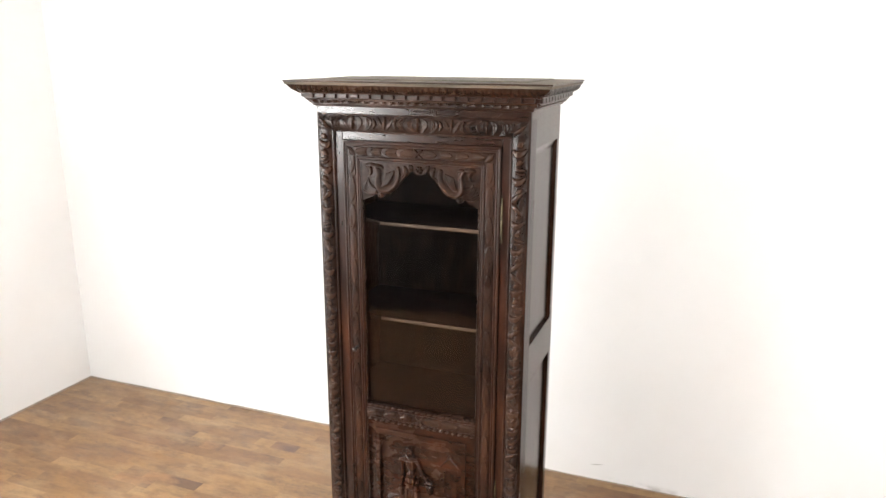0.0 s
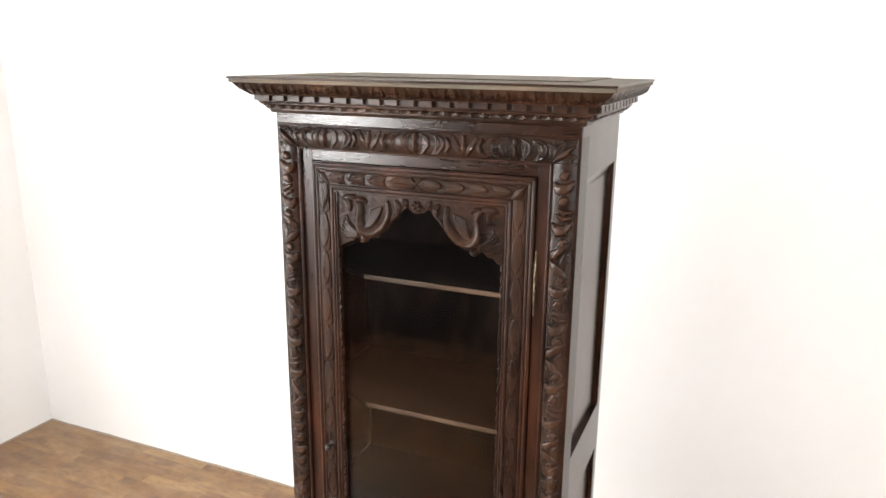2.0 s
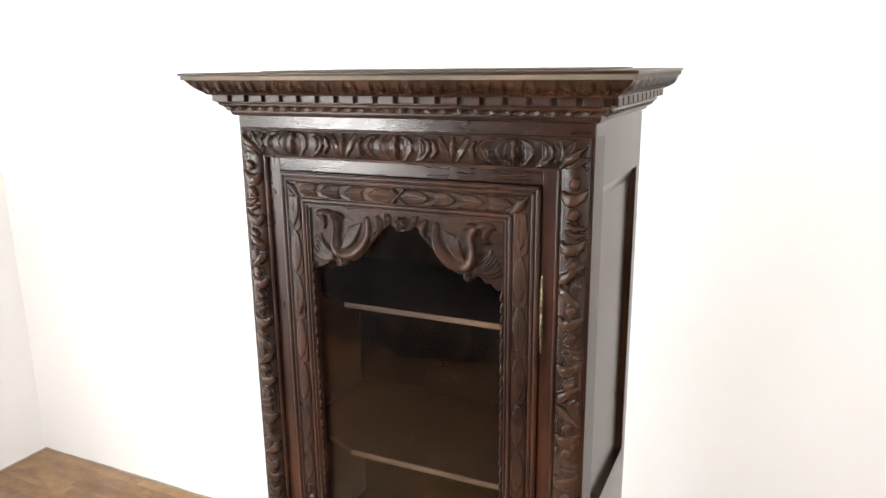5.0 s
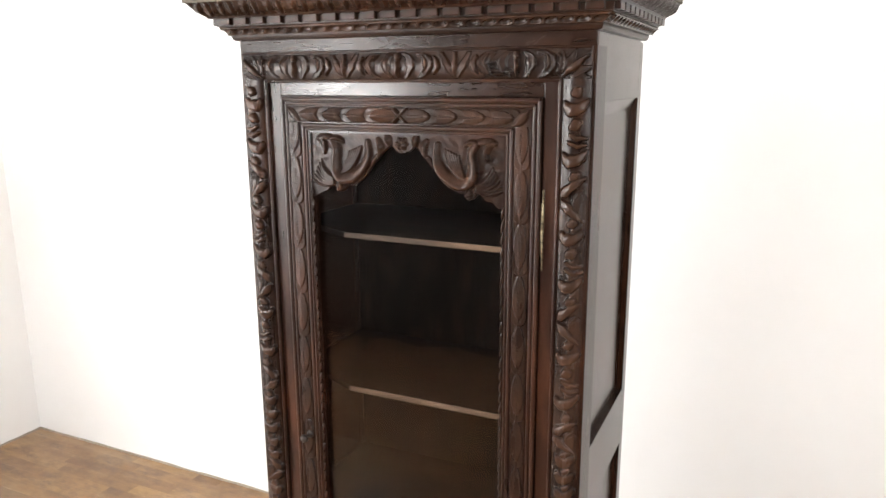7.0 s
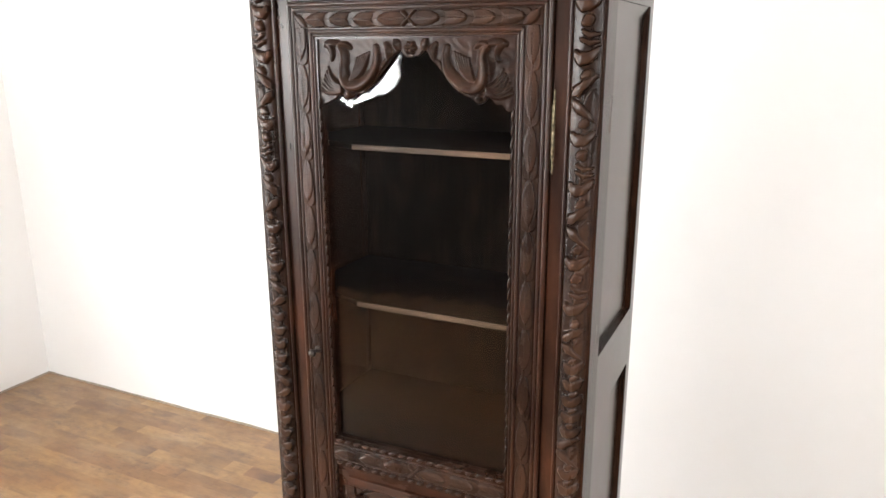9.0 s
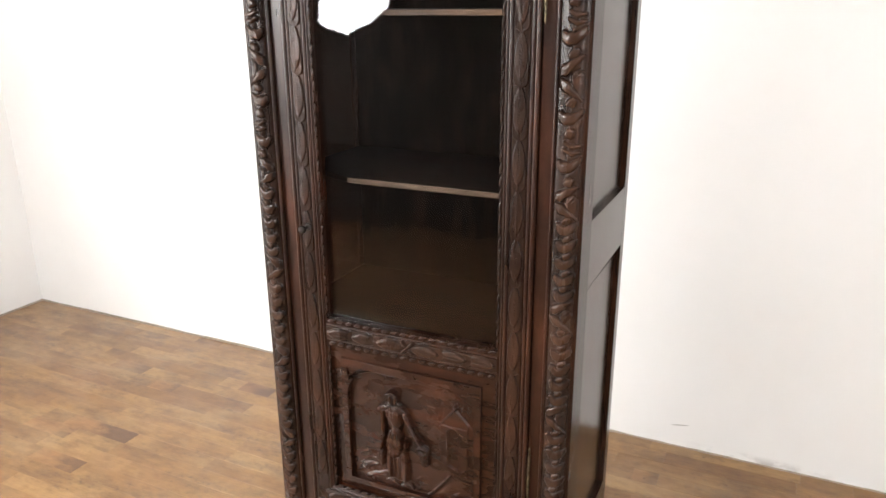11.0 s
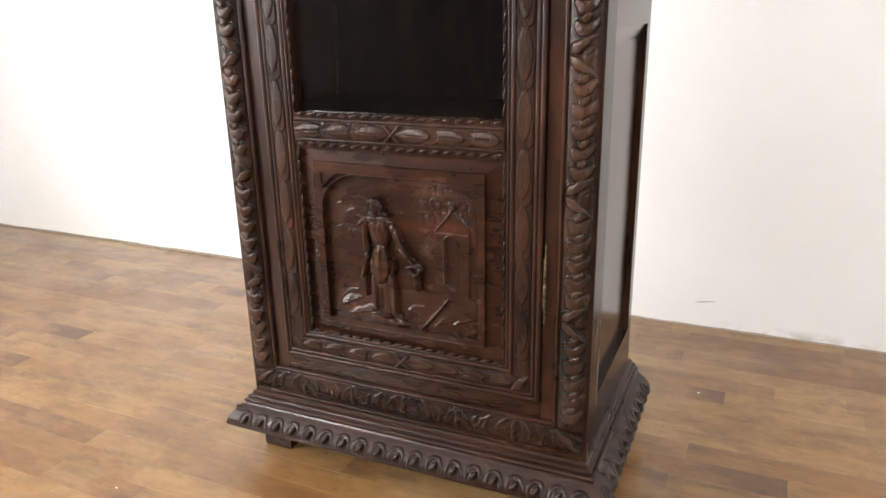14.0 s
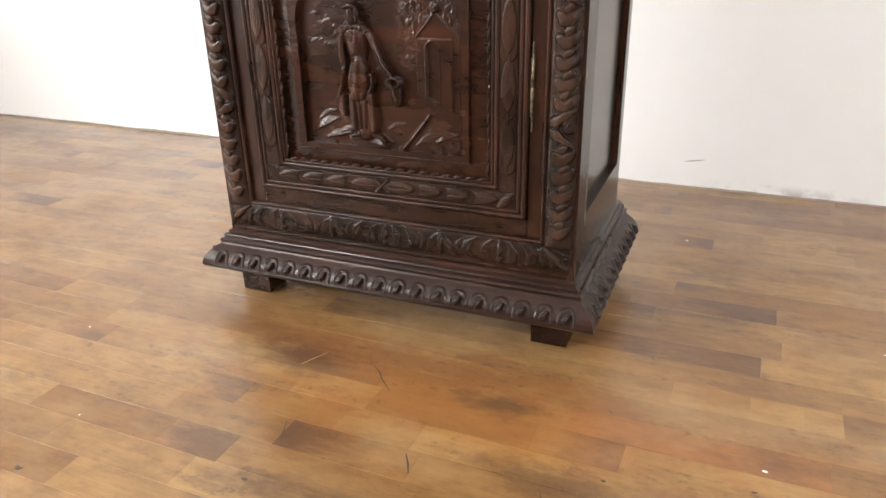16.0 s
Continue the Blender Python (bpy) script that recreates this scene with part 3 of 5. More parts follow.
# flat inner reveal round the door
for x0, x1, z0, z1 in ((-FRAME_IN, -0.264, 0.213, 1.652), (0.266, FRAME_IN, 0.213, 1.652)):
    part("reveal_strip", box(x0, x1, 0.006, 0.03, z0, z1, 0.001), WOOD_RED, cabinet)
for z0, z1 in ((0.213, 0.243), (1.624, 1.652)):
    part("reveal_strip", box(-0.2635, 0.2655, 0.006, 0.03, z0, z1, 0.001), WOOD_POLISHED, cabinet)


def chamfer(sx, z1):
    """The sloping head of a sunk side panel."""
    bm = bmesh.new()
    top, deep = sx * (HW - 0.0025), sx * (HW - 0.0114)
    y0, y1 = 0.0690, 0.3612
    c = [bm.verts.new(p) for p in ((top, y0, z1), (top, y1, z1), (deep, y1, z1 - 0.024), (deep, y0, z1 - 0.024), (deep, y0, z1), (deep, y1, z1))]
    bm.faces.new(c[:4])
    bm.faces.new((c[0], c[3], c[4]))
    bm.faces.new((c[1], c[5], c[2]))
    return bm


for sx in (-1, 1):
    a, b = (HW - 0.022, HW) if sx > 0 else (-HW, -HW + 0.022)
    side = part("case_side", box(a + 0.002 if sx > 0 else a + 0.018, b - 0.018 if sx > 0 else b - 0.002, 0.069, DEPTH - 0.001, Z_BASE, Z_CORN - 0.004), WOOD_SIDE, cabinet)
    part("side_stile", box(a, b, 0.362, DEPTH, Z_BASE, Z_CORN - 0.003, 0.0012), WOOD_SIDE, side)
    for z0, z1 in ((Z_BASE, 0.245), (0.8605, 0.9905)):
        part("side_rail", box(a, b, 0.0681, 0.3618, z0, z1), WOOD_SIDE, side)
    part("side_rail", box(a, b, 0.0070, 0.0681, 1.7035, Z_CORN - 0.0005, bm=box(a, b, 0.0681, 0.3618, 1.616, Z_CORN - 0.0005)), WOOD_SIDE, side)
    for z0, z1 in ((0.2455, 0.860), (0.991, 1.6155)):
        c, d = (HW - 0.0185, HW - 0.0112) if sx > 0 else (-HW + 0.0112, -HW + 0.0185)
        part("side_panel", box(c, d, 0.069, 0.361, z0, z1, 0.001), WOOD_SIDE, side)
        part("panel_head", chamfer(sx, z1), WOOD_SIDE, side)
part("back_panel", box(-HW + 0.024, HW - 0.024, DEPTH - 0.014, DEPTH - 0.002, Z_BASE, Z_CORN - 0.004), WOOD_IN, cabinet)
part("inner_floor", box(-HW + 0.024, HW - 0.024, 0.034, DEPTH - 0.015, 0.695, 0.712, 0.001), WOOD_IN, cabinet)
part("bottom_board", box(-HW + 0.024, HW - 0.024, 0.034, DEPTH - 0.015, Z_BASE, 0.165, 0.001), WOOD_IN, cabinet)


def shelf_board(z, thick=0.011):
    """A board whose left front corner is cut off."""
    bm = bmesh.new()
    plan = [(-0.160, 0.055), (HW - 0.025, 0.055), (HW - 0.025, DEPTH - 0.016), (-HW + 0.025, DEPTH - 0.016), (-HW + 0.025, 0.130)]
    bottom, top = ([bm.verts.new((x, y, h)) for x, y in plan] for h in (z, z + thick))
    bm.faces.new(top)
    bm.faces.new(bottom[::-1])
    for i in range(5):
        bm.faces.new((bottom[i], bottom[(i + 1) % 5], top[(i + 1) % 5], top[i]))
    return bm


for z in (1.346, 1.018):
    shelf = part("shelf", shelf_board(z), WOOD_SHELF_SHADED, cabinet, "plain shelf board with shade in its dark brown and light in its pale front edge")
    part("shelf_edge", box(-0.160, HW - 0.0255, 0.052, 0.0548, z + 0.0003, z + 0.0107, 0.0008), WOOD_EDGE_LIT, shelf)

# cornice
corn_prof = [(-0.02, 1.726), (0.004, 1.726), (0.008, 1.728), (0.010, 1.733), (0.010, 1.737), (0.014, 1.738), (0.026, 1.751), (0.029, 1.752), (0.030, 1.765), (0.040, 1.766), (0.041, 1.768),
             (0.056, 1.780), (0.071, 1.8005), (0.0745, 1.8015), (0.0752, 1.8025), (0.0752, 1.8045), (0.074, 1.8055), (-0.02, 1.8055)]
cornice = part("cornice", around(corn_prof), WOOD_H, cabinet)


def corn_leaves(u, v):
    """Flat leaves that lean over one another in pairs, with a rounded lip."""
    per = 0.0535
    st = []
    for i in range(-9, 10):
        c = i * per
        st += [leaf((c - 0.024, 0.002), (c - 0.030, 0.018), (c - 0.016, 0.036), (0.004, 0.0075, 0.004), (0.004, 0.0075, 0.004), (0.0005, 0.0016, 0.0046), (0.5, 1, 0.25)),
               leaf((c + 0.010, 0.002), (c + 0.024, 0.016), (c + 0.014, 0.036), (0.004, 0.0075, 0.004), (0.004, 0.0065, 0.004), (0.0040, 0.0018, 0.0005), (0.5, 1, 0.25)),
               leaf((c - 0.004, 0.001), (c + 0.001, 0.018), (c - 0.002, 0.037), (0.004, 0.0095, 0.006), (0.004, 0.0070, 0.005), (0.0010, 0.0020, 0.0050), (0.5, 1, 0.25))]
    return 1.4 * lay_leaves(u, v, st, 0.25)


def scallops(u, v):
    """A row of leaning oval hollows."""
    per = 0.027
    a = (u + 0.004 * np.sin(u * 23)) / per
    off = (a - np.floor(a) - 0.5) * per
    hollow = ((off - (v - 0.0088) * 0.5) / 0.0112) ** 2 + ((v - 0.0088) / 0.0064) ** 2
    return np.where(hollow < 1, 0.0052 - 0.0058 * np.clip(1 - hollow, 0, 1) ** 0.5, 0.0052)


for side in ("front", "left", "right"):
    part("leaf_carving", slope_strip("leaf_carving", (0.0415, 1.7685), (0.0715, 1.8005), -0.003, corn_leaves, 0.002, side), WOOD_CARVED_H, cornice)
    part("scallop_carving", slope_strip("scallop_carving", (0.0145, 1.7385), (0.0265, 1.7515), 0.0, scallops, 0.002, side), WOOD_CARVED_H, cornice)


def dentil_mesh():
    bm = box(-0.0146, 0.0146, -0.0085, 0.003, 0.0, 0.0125, 0.0012)
    me = bpy.data.meshes.new("dentil")
    bm.to_mesh(me)
    bm.free()
    me.materials.append(WOOD_H)
    return me


dentil = dentil_mesh()
for i in range(1, 20):
    part("dentil", dentil, None, cornice).location = ((i - 10) * 0.0394 - 0.0008, -0.0305, 1.7535)
for sx in (-1, 1):
    for i in range(11):
        ob = part("dentil", dentil, None, cornice)
        ob.matrix_basis = Matrix.Translation((sx * (HW + 0.0305), -0.012 + i * 0.0394, 1.7535)) @ Matrix.Rotation(sx * math.pi / 2, 4, "Z")
part("top_board", box(-HW - 0.0715, HW + 0.0715, -0.0715, DEPTH - 0.002, 1.793, 1.8060, 0.0005), WOOD_DUST_SHEEN, cabinet, "top board, pale with dust and a painted-in sheen")
part("top_panel", box(-HW + 0.02, HW - 0.02, 0.05, DEPTH - 0.02, 1.8061, 1.8085, 0.0008), WOOD_DUST_SHEEN, cabinet, "raised board on the cabinet top, pale with dust and a painted-in sheen")

# carved acanthus borders
PER_H, PER_V = 0.2205, 0.2108  # the length of one run of leaves along the rails and down the posts
BAND = 0.046


def acanthus(c, size=1.0):
    """A stem between two hollow cups, crescent leaves beside them and a fan of three blades at each end of the run; v runs from the outer edge inwards."""
    p = PER_H / 2
    half = [leaf((0.071, 0.009), (0.083, 0.022), (0.070, 0.037), (0.003, 0.0065, 0.002), (0.003, 0.006, 0.002), (0.002, 0.0075, 0.004)),
            leaf((p - 0.001, 0.0445), (p - 0.013, 0.030), (p - 0.027, 0.0025), (0.002, 0.0085, 0.005), (0.002, 0.006, 0.003), (0.0035, 0.0050, 0.0115), (0.6, 1, 0.8)),
            leaf((0.040, 0.0015), (0.086, 0.018), (0.040, 0.0445), (0.006, 0.016, 0.004), (0.003, 0.0055, 0.003), (0.0008, 0.0048, 0.0125), (0.7, 1, 0.75)),
            leaf((0.049, 0.007), (0.063, 0.018), (0.050, 0.033), (0.002, 0.0045, 0.001), (0.002, 0.0040, 0.001), (0.002, 0.0085, 0.002)),
            leaf((0.010, 0.0020), (0.043, 0.016), (0.013, 0.0435), (0.004, 0.0125, 0.003), (0.003, 0.0060, 0.003), (0.0010, 0.0042, 0.0118), (0.8, 1, 0.8))]
    full = half + [mirrored(q) for q in half]
    full += [leaf((p, 0.0455), (p, 0.024), (p, 0.003), (0.001, 0.0062, 0.004), (0.001, 0.0062, 0.004), (0.003, 0.0108, 0.003), (0.7, 1, 0.7)),
             leaf((0, 0.011), (0.0005, 0.024), (0, 0.0425), (0.003, 0.0048, 0.001), (0.003, 0.0048, 0.001), (0.003, 0.0125, 0.003)),
             leaf((0, 0.0045), (0, 0.007), (0, 0.0095), 0.0062, 0.0062, (0.003, 0.0115, 0.003))]
    return [shifted(q, c, 0, size) for q in full]


def corner_leaf(c, toward):
    """Five blades that spread from the inner corner to the outer one."""
    out = []
    for k in (-0.80, 0.80, -0.40, 0.40, 0.0):
        a = math.pi / 4 + k
        dx, dz = math.cos(a), math.sin(a)
        long = 0.046 + 0.010 * math.cos(2 * k)
        out.append(leaf((c - toward * 0.003, 0.0435), (c + toward * 0.55 * long * dx, 0.0435 - 0.45 * long * dz), (c + toward * long * dx, 0.0435 - 0.86 * long * dz),
                        (0.003, 0.0075, 0.002), (0.003, 0.0075, 0.002), (0.008, 0.0040, 0.008) if k else (0.004, 0.0105, 0.004), (0.7, 1, 0.7)))
    return out


def shell(d, w, hi, rise=0.010, inner=0.0400):
    """A lobe across a post: thick and round at its inner end, thinner where it lifts to the outer edge."""
    return leaf((-d + 0.002, inner), (-d - 0.015, 0.65 * inner), (-d + rise, 0.0030), (0.0090, 1.25 * w, 0.0110, 0.006), (0.0075, 0.0105, 0.0085, 0.004), (0.0052, hi, 0.0066), (0.9, 1, 1, 0.75))


def curl(d, v, r, hi=0.0118):
    """A small rolled knob."""
    return [leaf((-d + 0.003, v - 0.003), (-d - 0.001, v), (-d - 0.002, v + 0.004), (0.8 * r, r, 0.8 * r), (0.8 * r, r, 0.8 * r), (0.0055, hi, 0.0055))]


def fork(size=1.0):
    """Two round arms that part from a point at the inner edge."""
    return [leaf((0.000, 0.0425), (0.012 * size, 0.031), (0.034 * size, 0.0045), (0.003, 0.0120, 0.0090, 0.003), (0.001, 0.0075, 0.0060, 0.003), (0.0055, 0.0112, 0.0070), (0.8, 1, 0.75)),
            leaf((-0.004, 0.0425), (-0.016 * size, 0.031), (-0.038 * size, 0.0045), (0.001, 0.0075, 0.0060, 0.003), (0.003, 0.0120, 0.0090, 0.003), (0.0070, 0.0112, 0.0055), (0.8, 1, 0.75)),
            leaf((0.013 * size, 0.0060), (0.006 * size, 0.014), (-0.003, 0.022), (0.001, 0.0036, 0.001), (0.001, 0.0036, 0.001), (0.002, 0.0060, 0.002))]


def stem(long):
    """The low winding stem that the lobes of a post grow from."""
    return leaf((0.0, 0.0135), (-long / 2, 0.0215), (-long, 0.0135), (0.0125, 0.0150, 0.0115, 0.0150, 0.0125), (0.0120, 0.0105, 0.0125, 0.0105, 0.0120), (0.0030, 0.0058, 0.0030))


def post_leaves(top, size=0.78):
    """One run down a corner post from the tip of a forked leaf: curls, shells and a split lobe by turns; u runs upwards, v from the outer edge inwards."""
    run = [stem(0.2108)] + fork() + curl(0.0420, 0.0215, 0.0090) + [shell(0.0660, 0.0105, 0.0112)] + curl(0.0930, 0.0225, 0.0104, 0.0122)
    run += [leaf((-0.1100, 0.0310), (-0.1190, 0.020), (-0.1130, 0.0040), (0.005, 0.0066, 0.003), (0.002, 0.0040, 0.002), (0.0050, 0.0098, 0.0070)),
            leaf((-0.1200, 0.0310), (-0.1290, 0.019), (-0.1230, 0.0040), (0.002, 0.0036, 0.002), (0.005, 0.0066, 0.003), (0.0070, 0.0098, 0.0050)),
            shell(0.1480, 0.0105, 0.0118, 0.012)] + curl(0.1760, 0.0205, 0.0094)
    return [shifted(q, top, 0, size) for q in run]


def low_post_leaves(top, size=0.70):
    """The tighter run lower down the posts: a forked leaf, then shells of uneven size with curls between them."""
    run = [stem(0.2108)] + fork(0.8)
    for i, d in enumerate((0.0480, 0.0800, 0.1120, 0.1440, 0.1740)):
        run += curl(d - 0.0130, 0.0190 + 0.002 * math.sin(40 * d), 0.0072, 0.0100) + [shell(d, 0.0080 + 0.0012 * (i % 2), 0.0100, 0.010, 0.0345)]
    return [shifted(q, top, 0, size) for q in run]


def band_mesh(name, length, leaves, place, step=0.0013, corners=False):
    """A carved strip of that length on a rounded ground; place(u, v, h) gives its points. corners: whether it turns the corner at both ends."""
    n, m = int(length / step), 40
    u, v = np.meshgrid(np.linspace(-length / 2, length / 2, n), np.linspace(0, BAND, m), indexing="ij")
    out = length / 2 - np.abs(u) if corners else np.full(u.shape, BAND)
    turn = out < BAND
    from_edge = np.where(turn, np.minimum(v, out), v)
    h = lay_leaves(u + 0.0007 * np.sin(v * 420), v + 0.0006 * np.sin(u * 310), leaves, 0.30, 3.2)
    h = h + 0.0042 * np.sin(np.pi * np.clip(from_edge / BAND, 0, 1)) ** 0.8 + rough_cut(u, v, 0.0001, 420.0)
    edge = np.minimum(1, np.where(turn, from_edge, np.minimum(v, BAND - v)) / 0.0018)
    return grid_mesh(name, place(u, v, h * edge))


def horizontal_band(z_outer, sign, size):
    length = 2 * HW - 0.012
    st = [s for c in (-PER_H, 0, PER_H) for s in acanthus(c, size)]
    st = [s for s in st if abs(s[0][:, 0]).max() < length / 2 - 0.034]
    st += corner_leaf(-length / 2 + 0.046, -1) + corner_leaf(length / 2 - 0.046, 1)
    return band_mesh("carved_border", length, st, lambda u, v, h: np.stack([u, -0.0016 - h, z_outer - sign * v], -1), corners=True)


def vertical_band(sx, z0, z1):
    zc = (z0 + z1) / 2
    st = []
    for i in range(-1, 8):
        top = 1.463 - i * PER_V - zc
        st += [q for q in (post_leaves(top) if i < 2 else low_post_leaves(top)) if q[0][:, 0].max() < z1 - zc + 0.002 and q[0][:, 0].min() > z0 - zc - 0.002]
    return band_mesh("carved_border", z1 - z0, st, lambda u, v, h: np.stack([sx * (HW - 0.006 - v), -0.0016 - h, zc + u], -1))


part("carved_border", horizontal_band(1.699, 1, 0.85), WOOD_BAND_H, cabinet)
part("carved_border", horizontal_band(0.160, -1, 0.4), WOOD_BAND_H, cabinet)
for sx in (-1, 1):
    part("carved_border", vertical_band(sx, 0.206, 1.653), WOOD_BAND_V, cabinet)


def bead_run(x0, x1, z0, z1, r, y, bm=None):
    """A half-round bead between two places on the front."""
    bm = bm or bmesh.new()
    seg = 6
    a, b = Vector((x0, y, z0)), Vector((x1, y, z1))
    across = Vector((0, 0, 1)) if abs(x1 - x0) > abs(z1 - z0) else Vector((1, 0, 0))
    rings = [[bm.verts.new(c + across * (r * math.cos(math.pi * i / seg)) + Vector((0, -r * math.sin(math.pi * i / seg), 0))) for i in range(seg + 1)] for c in (a, b)]
    for i in range(seg):
        f = bm.faces.new((rings[0][i], rings[0][i + 1], rings[1][i + 1], rings[1][i]))
        f.smooth = True
    return bm


def bead_frame(hx, z0, z1, r, y, shift=0.0):
    bm = bead_run(-hx + shift, hx + shift, z1, z1, r, y)
    bead_run(-hx + shift, hx + shift, z0, z0, r, y, bm)
    bead_run(-hx + shift, -hx + shift, z0, z1, r, y, bm)
    bead_run(hx + shift, hx + shift, z0, z1, r, y, bm)
    return bm


part("inner_bead", bead_frame(0.2935, 0.2095, 1.6505, 0.0028, -0.0005), WOOD_RED, cabinet)
part("outer_bead", bead_frame(0.3445, 0.153, 1.7025, 0.0024, 0.0), WOOD_V, cabinet)

# ---- door ----
DX0, DX1, DZ0, DZ1 = -0.2625, 0.2645, 0.2445, 1.6225
GX, GZ0, GZ1 = 0.198, 0.727, 1.556


def door_frame():
    """Stiles and rails as one frame with two openings."""
    bm = bmesh.new()
    xs, zs = [DX0, -GX, GX, DX1], [DZ0, 0.302, 0.664, GZ0, GZ1, DZ1]
    grid = [[bm.verts.new((x, 0.002, z)) for z in zs] for x in xs]
    faces = [bm.faces.new((grid[i][j], grid[i + 1][j], grid[i + 1][j + 1], grid[i][j + 1])) for i in range(3) for j in range(5) if (i, j) not in ((1, 1), (1, 3))]
    made = bmesh.ops.extrude_face_region(bm, geom=faces)["geom"]
    for v in made:
        if isinstance(v, bmesh.types.BMVert):
            v.co.y = 0.030
    bmesh.ops.recalc_face_normals(bm, faces=bm.faces)
    return bm


door = part("door", door_frame(), WOOD_V, cabinet, "closed carved door with a glazed upper part")
bm = bead_frame(0.2585, DZ0 + 0.005, DZ1 - 0.005, 0.0042, 0.002, 0.001)
for b_hx, b_in in ((0.250, 0.0135),):
    other = bead_frame(b_hx, DZ0 + b_in, DZ1 - b_in, 0.0036, 0.002, 0.001)
    me_tmp = bpy.data.meshes.new("tmp")
    other.to_mesh(me_tmp)
    other.free()
    bm.from_mesh(me_tmp)
    bpy.data.meshes.remove(me_tmp)
part("ridge_moulding", bm, WOOD_RED, door)


L_OUT = 0.2455


def laurel_leaf(tip, way, long=0.070, wide=0.0128, high=1.0, ridge=0.0050):
    """A pointed, softly domed leaf along u, with a thin raised midrib, proud at its tip; way: towards its tip."""
    w = (0.25 * wide, 0.66 * wide, 0.93 * wide, wide, 0.93 * wide, 0.60 * wide, 0.0005)
    mid = 0.0145 + 0.0007 * math.sin(90 * tip)
    line = ((tip - way * long, 0.0145), (tip - way * 0.45 * long, mid), (tip, 0.0145))
    blade = leaf(*line, w, w, (0.0043 * high, ridge * high, 0.0043 * high), (0.55, 0.80, 0.95, 1.10, 1.18))
    rib = leaf(line[0], line[1], (tip - way * 0.10 * long, 0.0145), 0.0011, 0.0011, (0.0044 * high, (ridge + 0.0008) * high, 0.0044 * high), (0.6, 0.85, 1.0, 1.1))
    return [blade, rib]


def laurel_sides(tip, way):
    """Two curled side leaves that rise from below a tip to the edges of the border."""
    return [leaf((tip + way * 0.012, 0.0145 + k * 0.001), (tip - way * 0.004, 0.0145 + k * 0.009), (tip - way * 0.030, 0.0145 + k * 0.0125), (0.0015, 0.0080, 0.0060, 0.001), (0.0015, 0.0080, 0.0060, 0.001),
                 (0.0034, 0.0032, 0.0038) if k * way < 0 else (0.0038, 0.0032, 0.0034), (0.8, 1, 1, 0.9)) for k in (-1, 1)]


def leaf_band(name, length, leaves, place, width=0.029, step=0.0011):
    n, m = int(length / step), 36
    u, v = np.meshgrid(np.linspace(-length / 2, length / 2, n), np.linspace(0, width, m), indexing="ij")
    h = 0.0008 + lay_leaves(u, v * 0.029 / width, leaves, 0.16, 1.7) + rough_cut(u, v, 0.00014, 520.0)
    edge = np.minimum(1, np.minimum(np.arange(m), m - 1 - np.arange(m)) / 1.5)
    return grid_mesh(name, place(u, v, h * edge))


def run_of_leaves(length, corner=False):
    """Leaves that point outwards from a crossed ribbon, each over the foot of the next one."""
    count = int((length / 2 - 0.004) / 0.0535)
    out = []
    for i in reversed(range(count)):
        for k in (1, -1):
            tip = k * (0.0105 + (i + 1) * (length / 2 - 0.014) / count)
            out += laurel_sides(tip, k) + laurel_leaf(tip, k, 0.064, 0.0132, 0.95, 0.0078)
    for k in (1, -1) if corner else ():
        c = k * (L_OUT - 0.029)
        out += [leaf((c, 0.029), (c + k * 0.014, 0.0145), (c + k * 0.027, 0.002), (0.004, 0.0085, 0.001), (0.004, 0.0085, 0.001), (0.0038, 0.0064, 0.0038))]
    out += [leaf((-0.012, 0.003), (0, 0.0145), (0.012, 0.026), 0.0032, 0.0032, (0.0045, 0.0080, 0.0045)), leaf((-0.012, 0.026), (0, 0.0145), (0.012, 0.003), 0.0032, 0.0032, (0.0045, 0.0088, 0.0045))]
    return out


LZ0, LZ1 = 0.2625, 1.6045
for z_mid, length in ((1.590, 2 * L_OUT), (0.277, 2 * L_OUT)):
    part("laurel_border", leaf_band("laurel_border", length, run_of_leaves(length - 0.05, True), lambda u, v, h, z=z_mid: np.stack([u, 0.001 - h, z + 0.0145 - v], -1)), WOOD_LEAF, door)
for sx in (-1, 1):
    length = LZ1 - LZ0 - 0.058
    mid = (LZ0 + LZ1) / 2
    leaves = []
    for i in reversed(range(-2, 14)):
        tip = 1.4235 + (0.006 if sx < 0 else 0) - i * 0.0908 - mid
        leaves += laurel_sides(tip, -1) + laurel_leaf(tip, -1, 0.080, 0.0128, 1.05)
    leaves = [q for q in leaves if q[0][:, 0].max() < length / 2 + 0.05 and q[0][:, 0].min() > -length / 2 - 0.01]
    part("laurel_border", leaf_band("laurel_border", length, leaves, lambda u, v, h, q=sx, m=mid: np.stack([q * (L_OUT - v), 0.001 - h, m + u], -1)), WOOD_LEAF, door)
part("laurel_border", leaf_band("laurel_border", 2 * GX, run_of_leaves(2 * GX), lambda u, v, h: np.stack([u, 0.0005 - h, 0.7125 - v], -1), 0.030), WOOD_LEAF, door)
part("inner_moulding", bead_frame(0.2115, 0.2965, 1.5695, 0.0042, 0.002), WOOD_RED, door)
part("fine_bead", bead_frame(0.2045, 0.3035, 1.5625, 0.0022, 0.001), WOOD_RED, door)


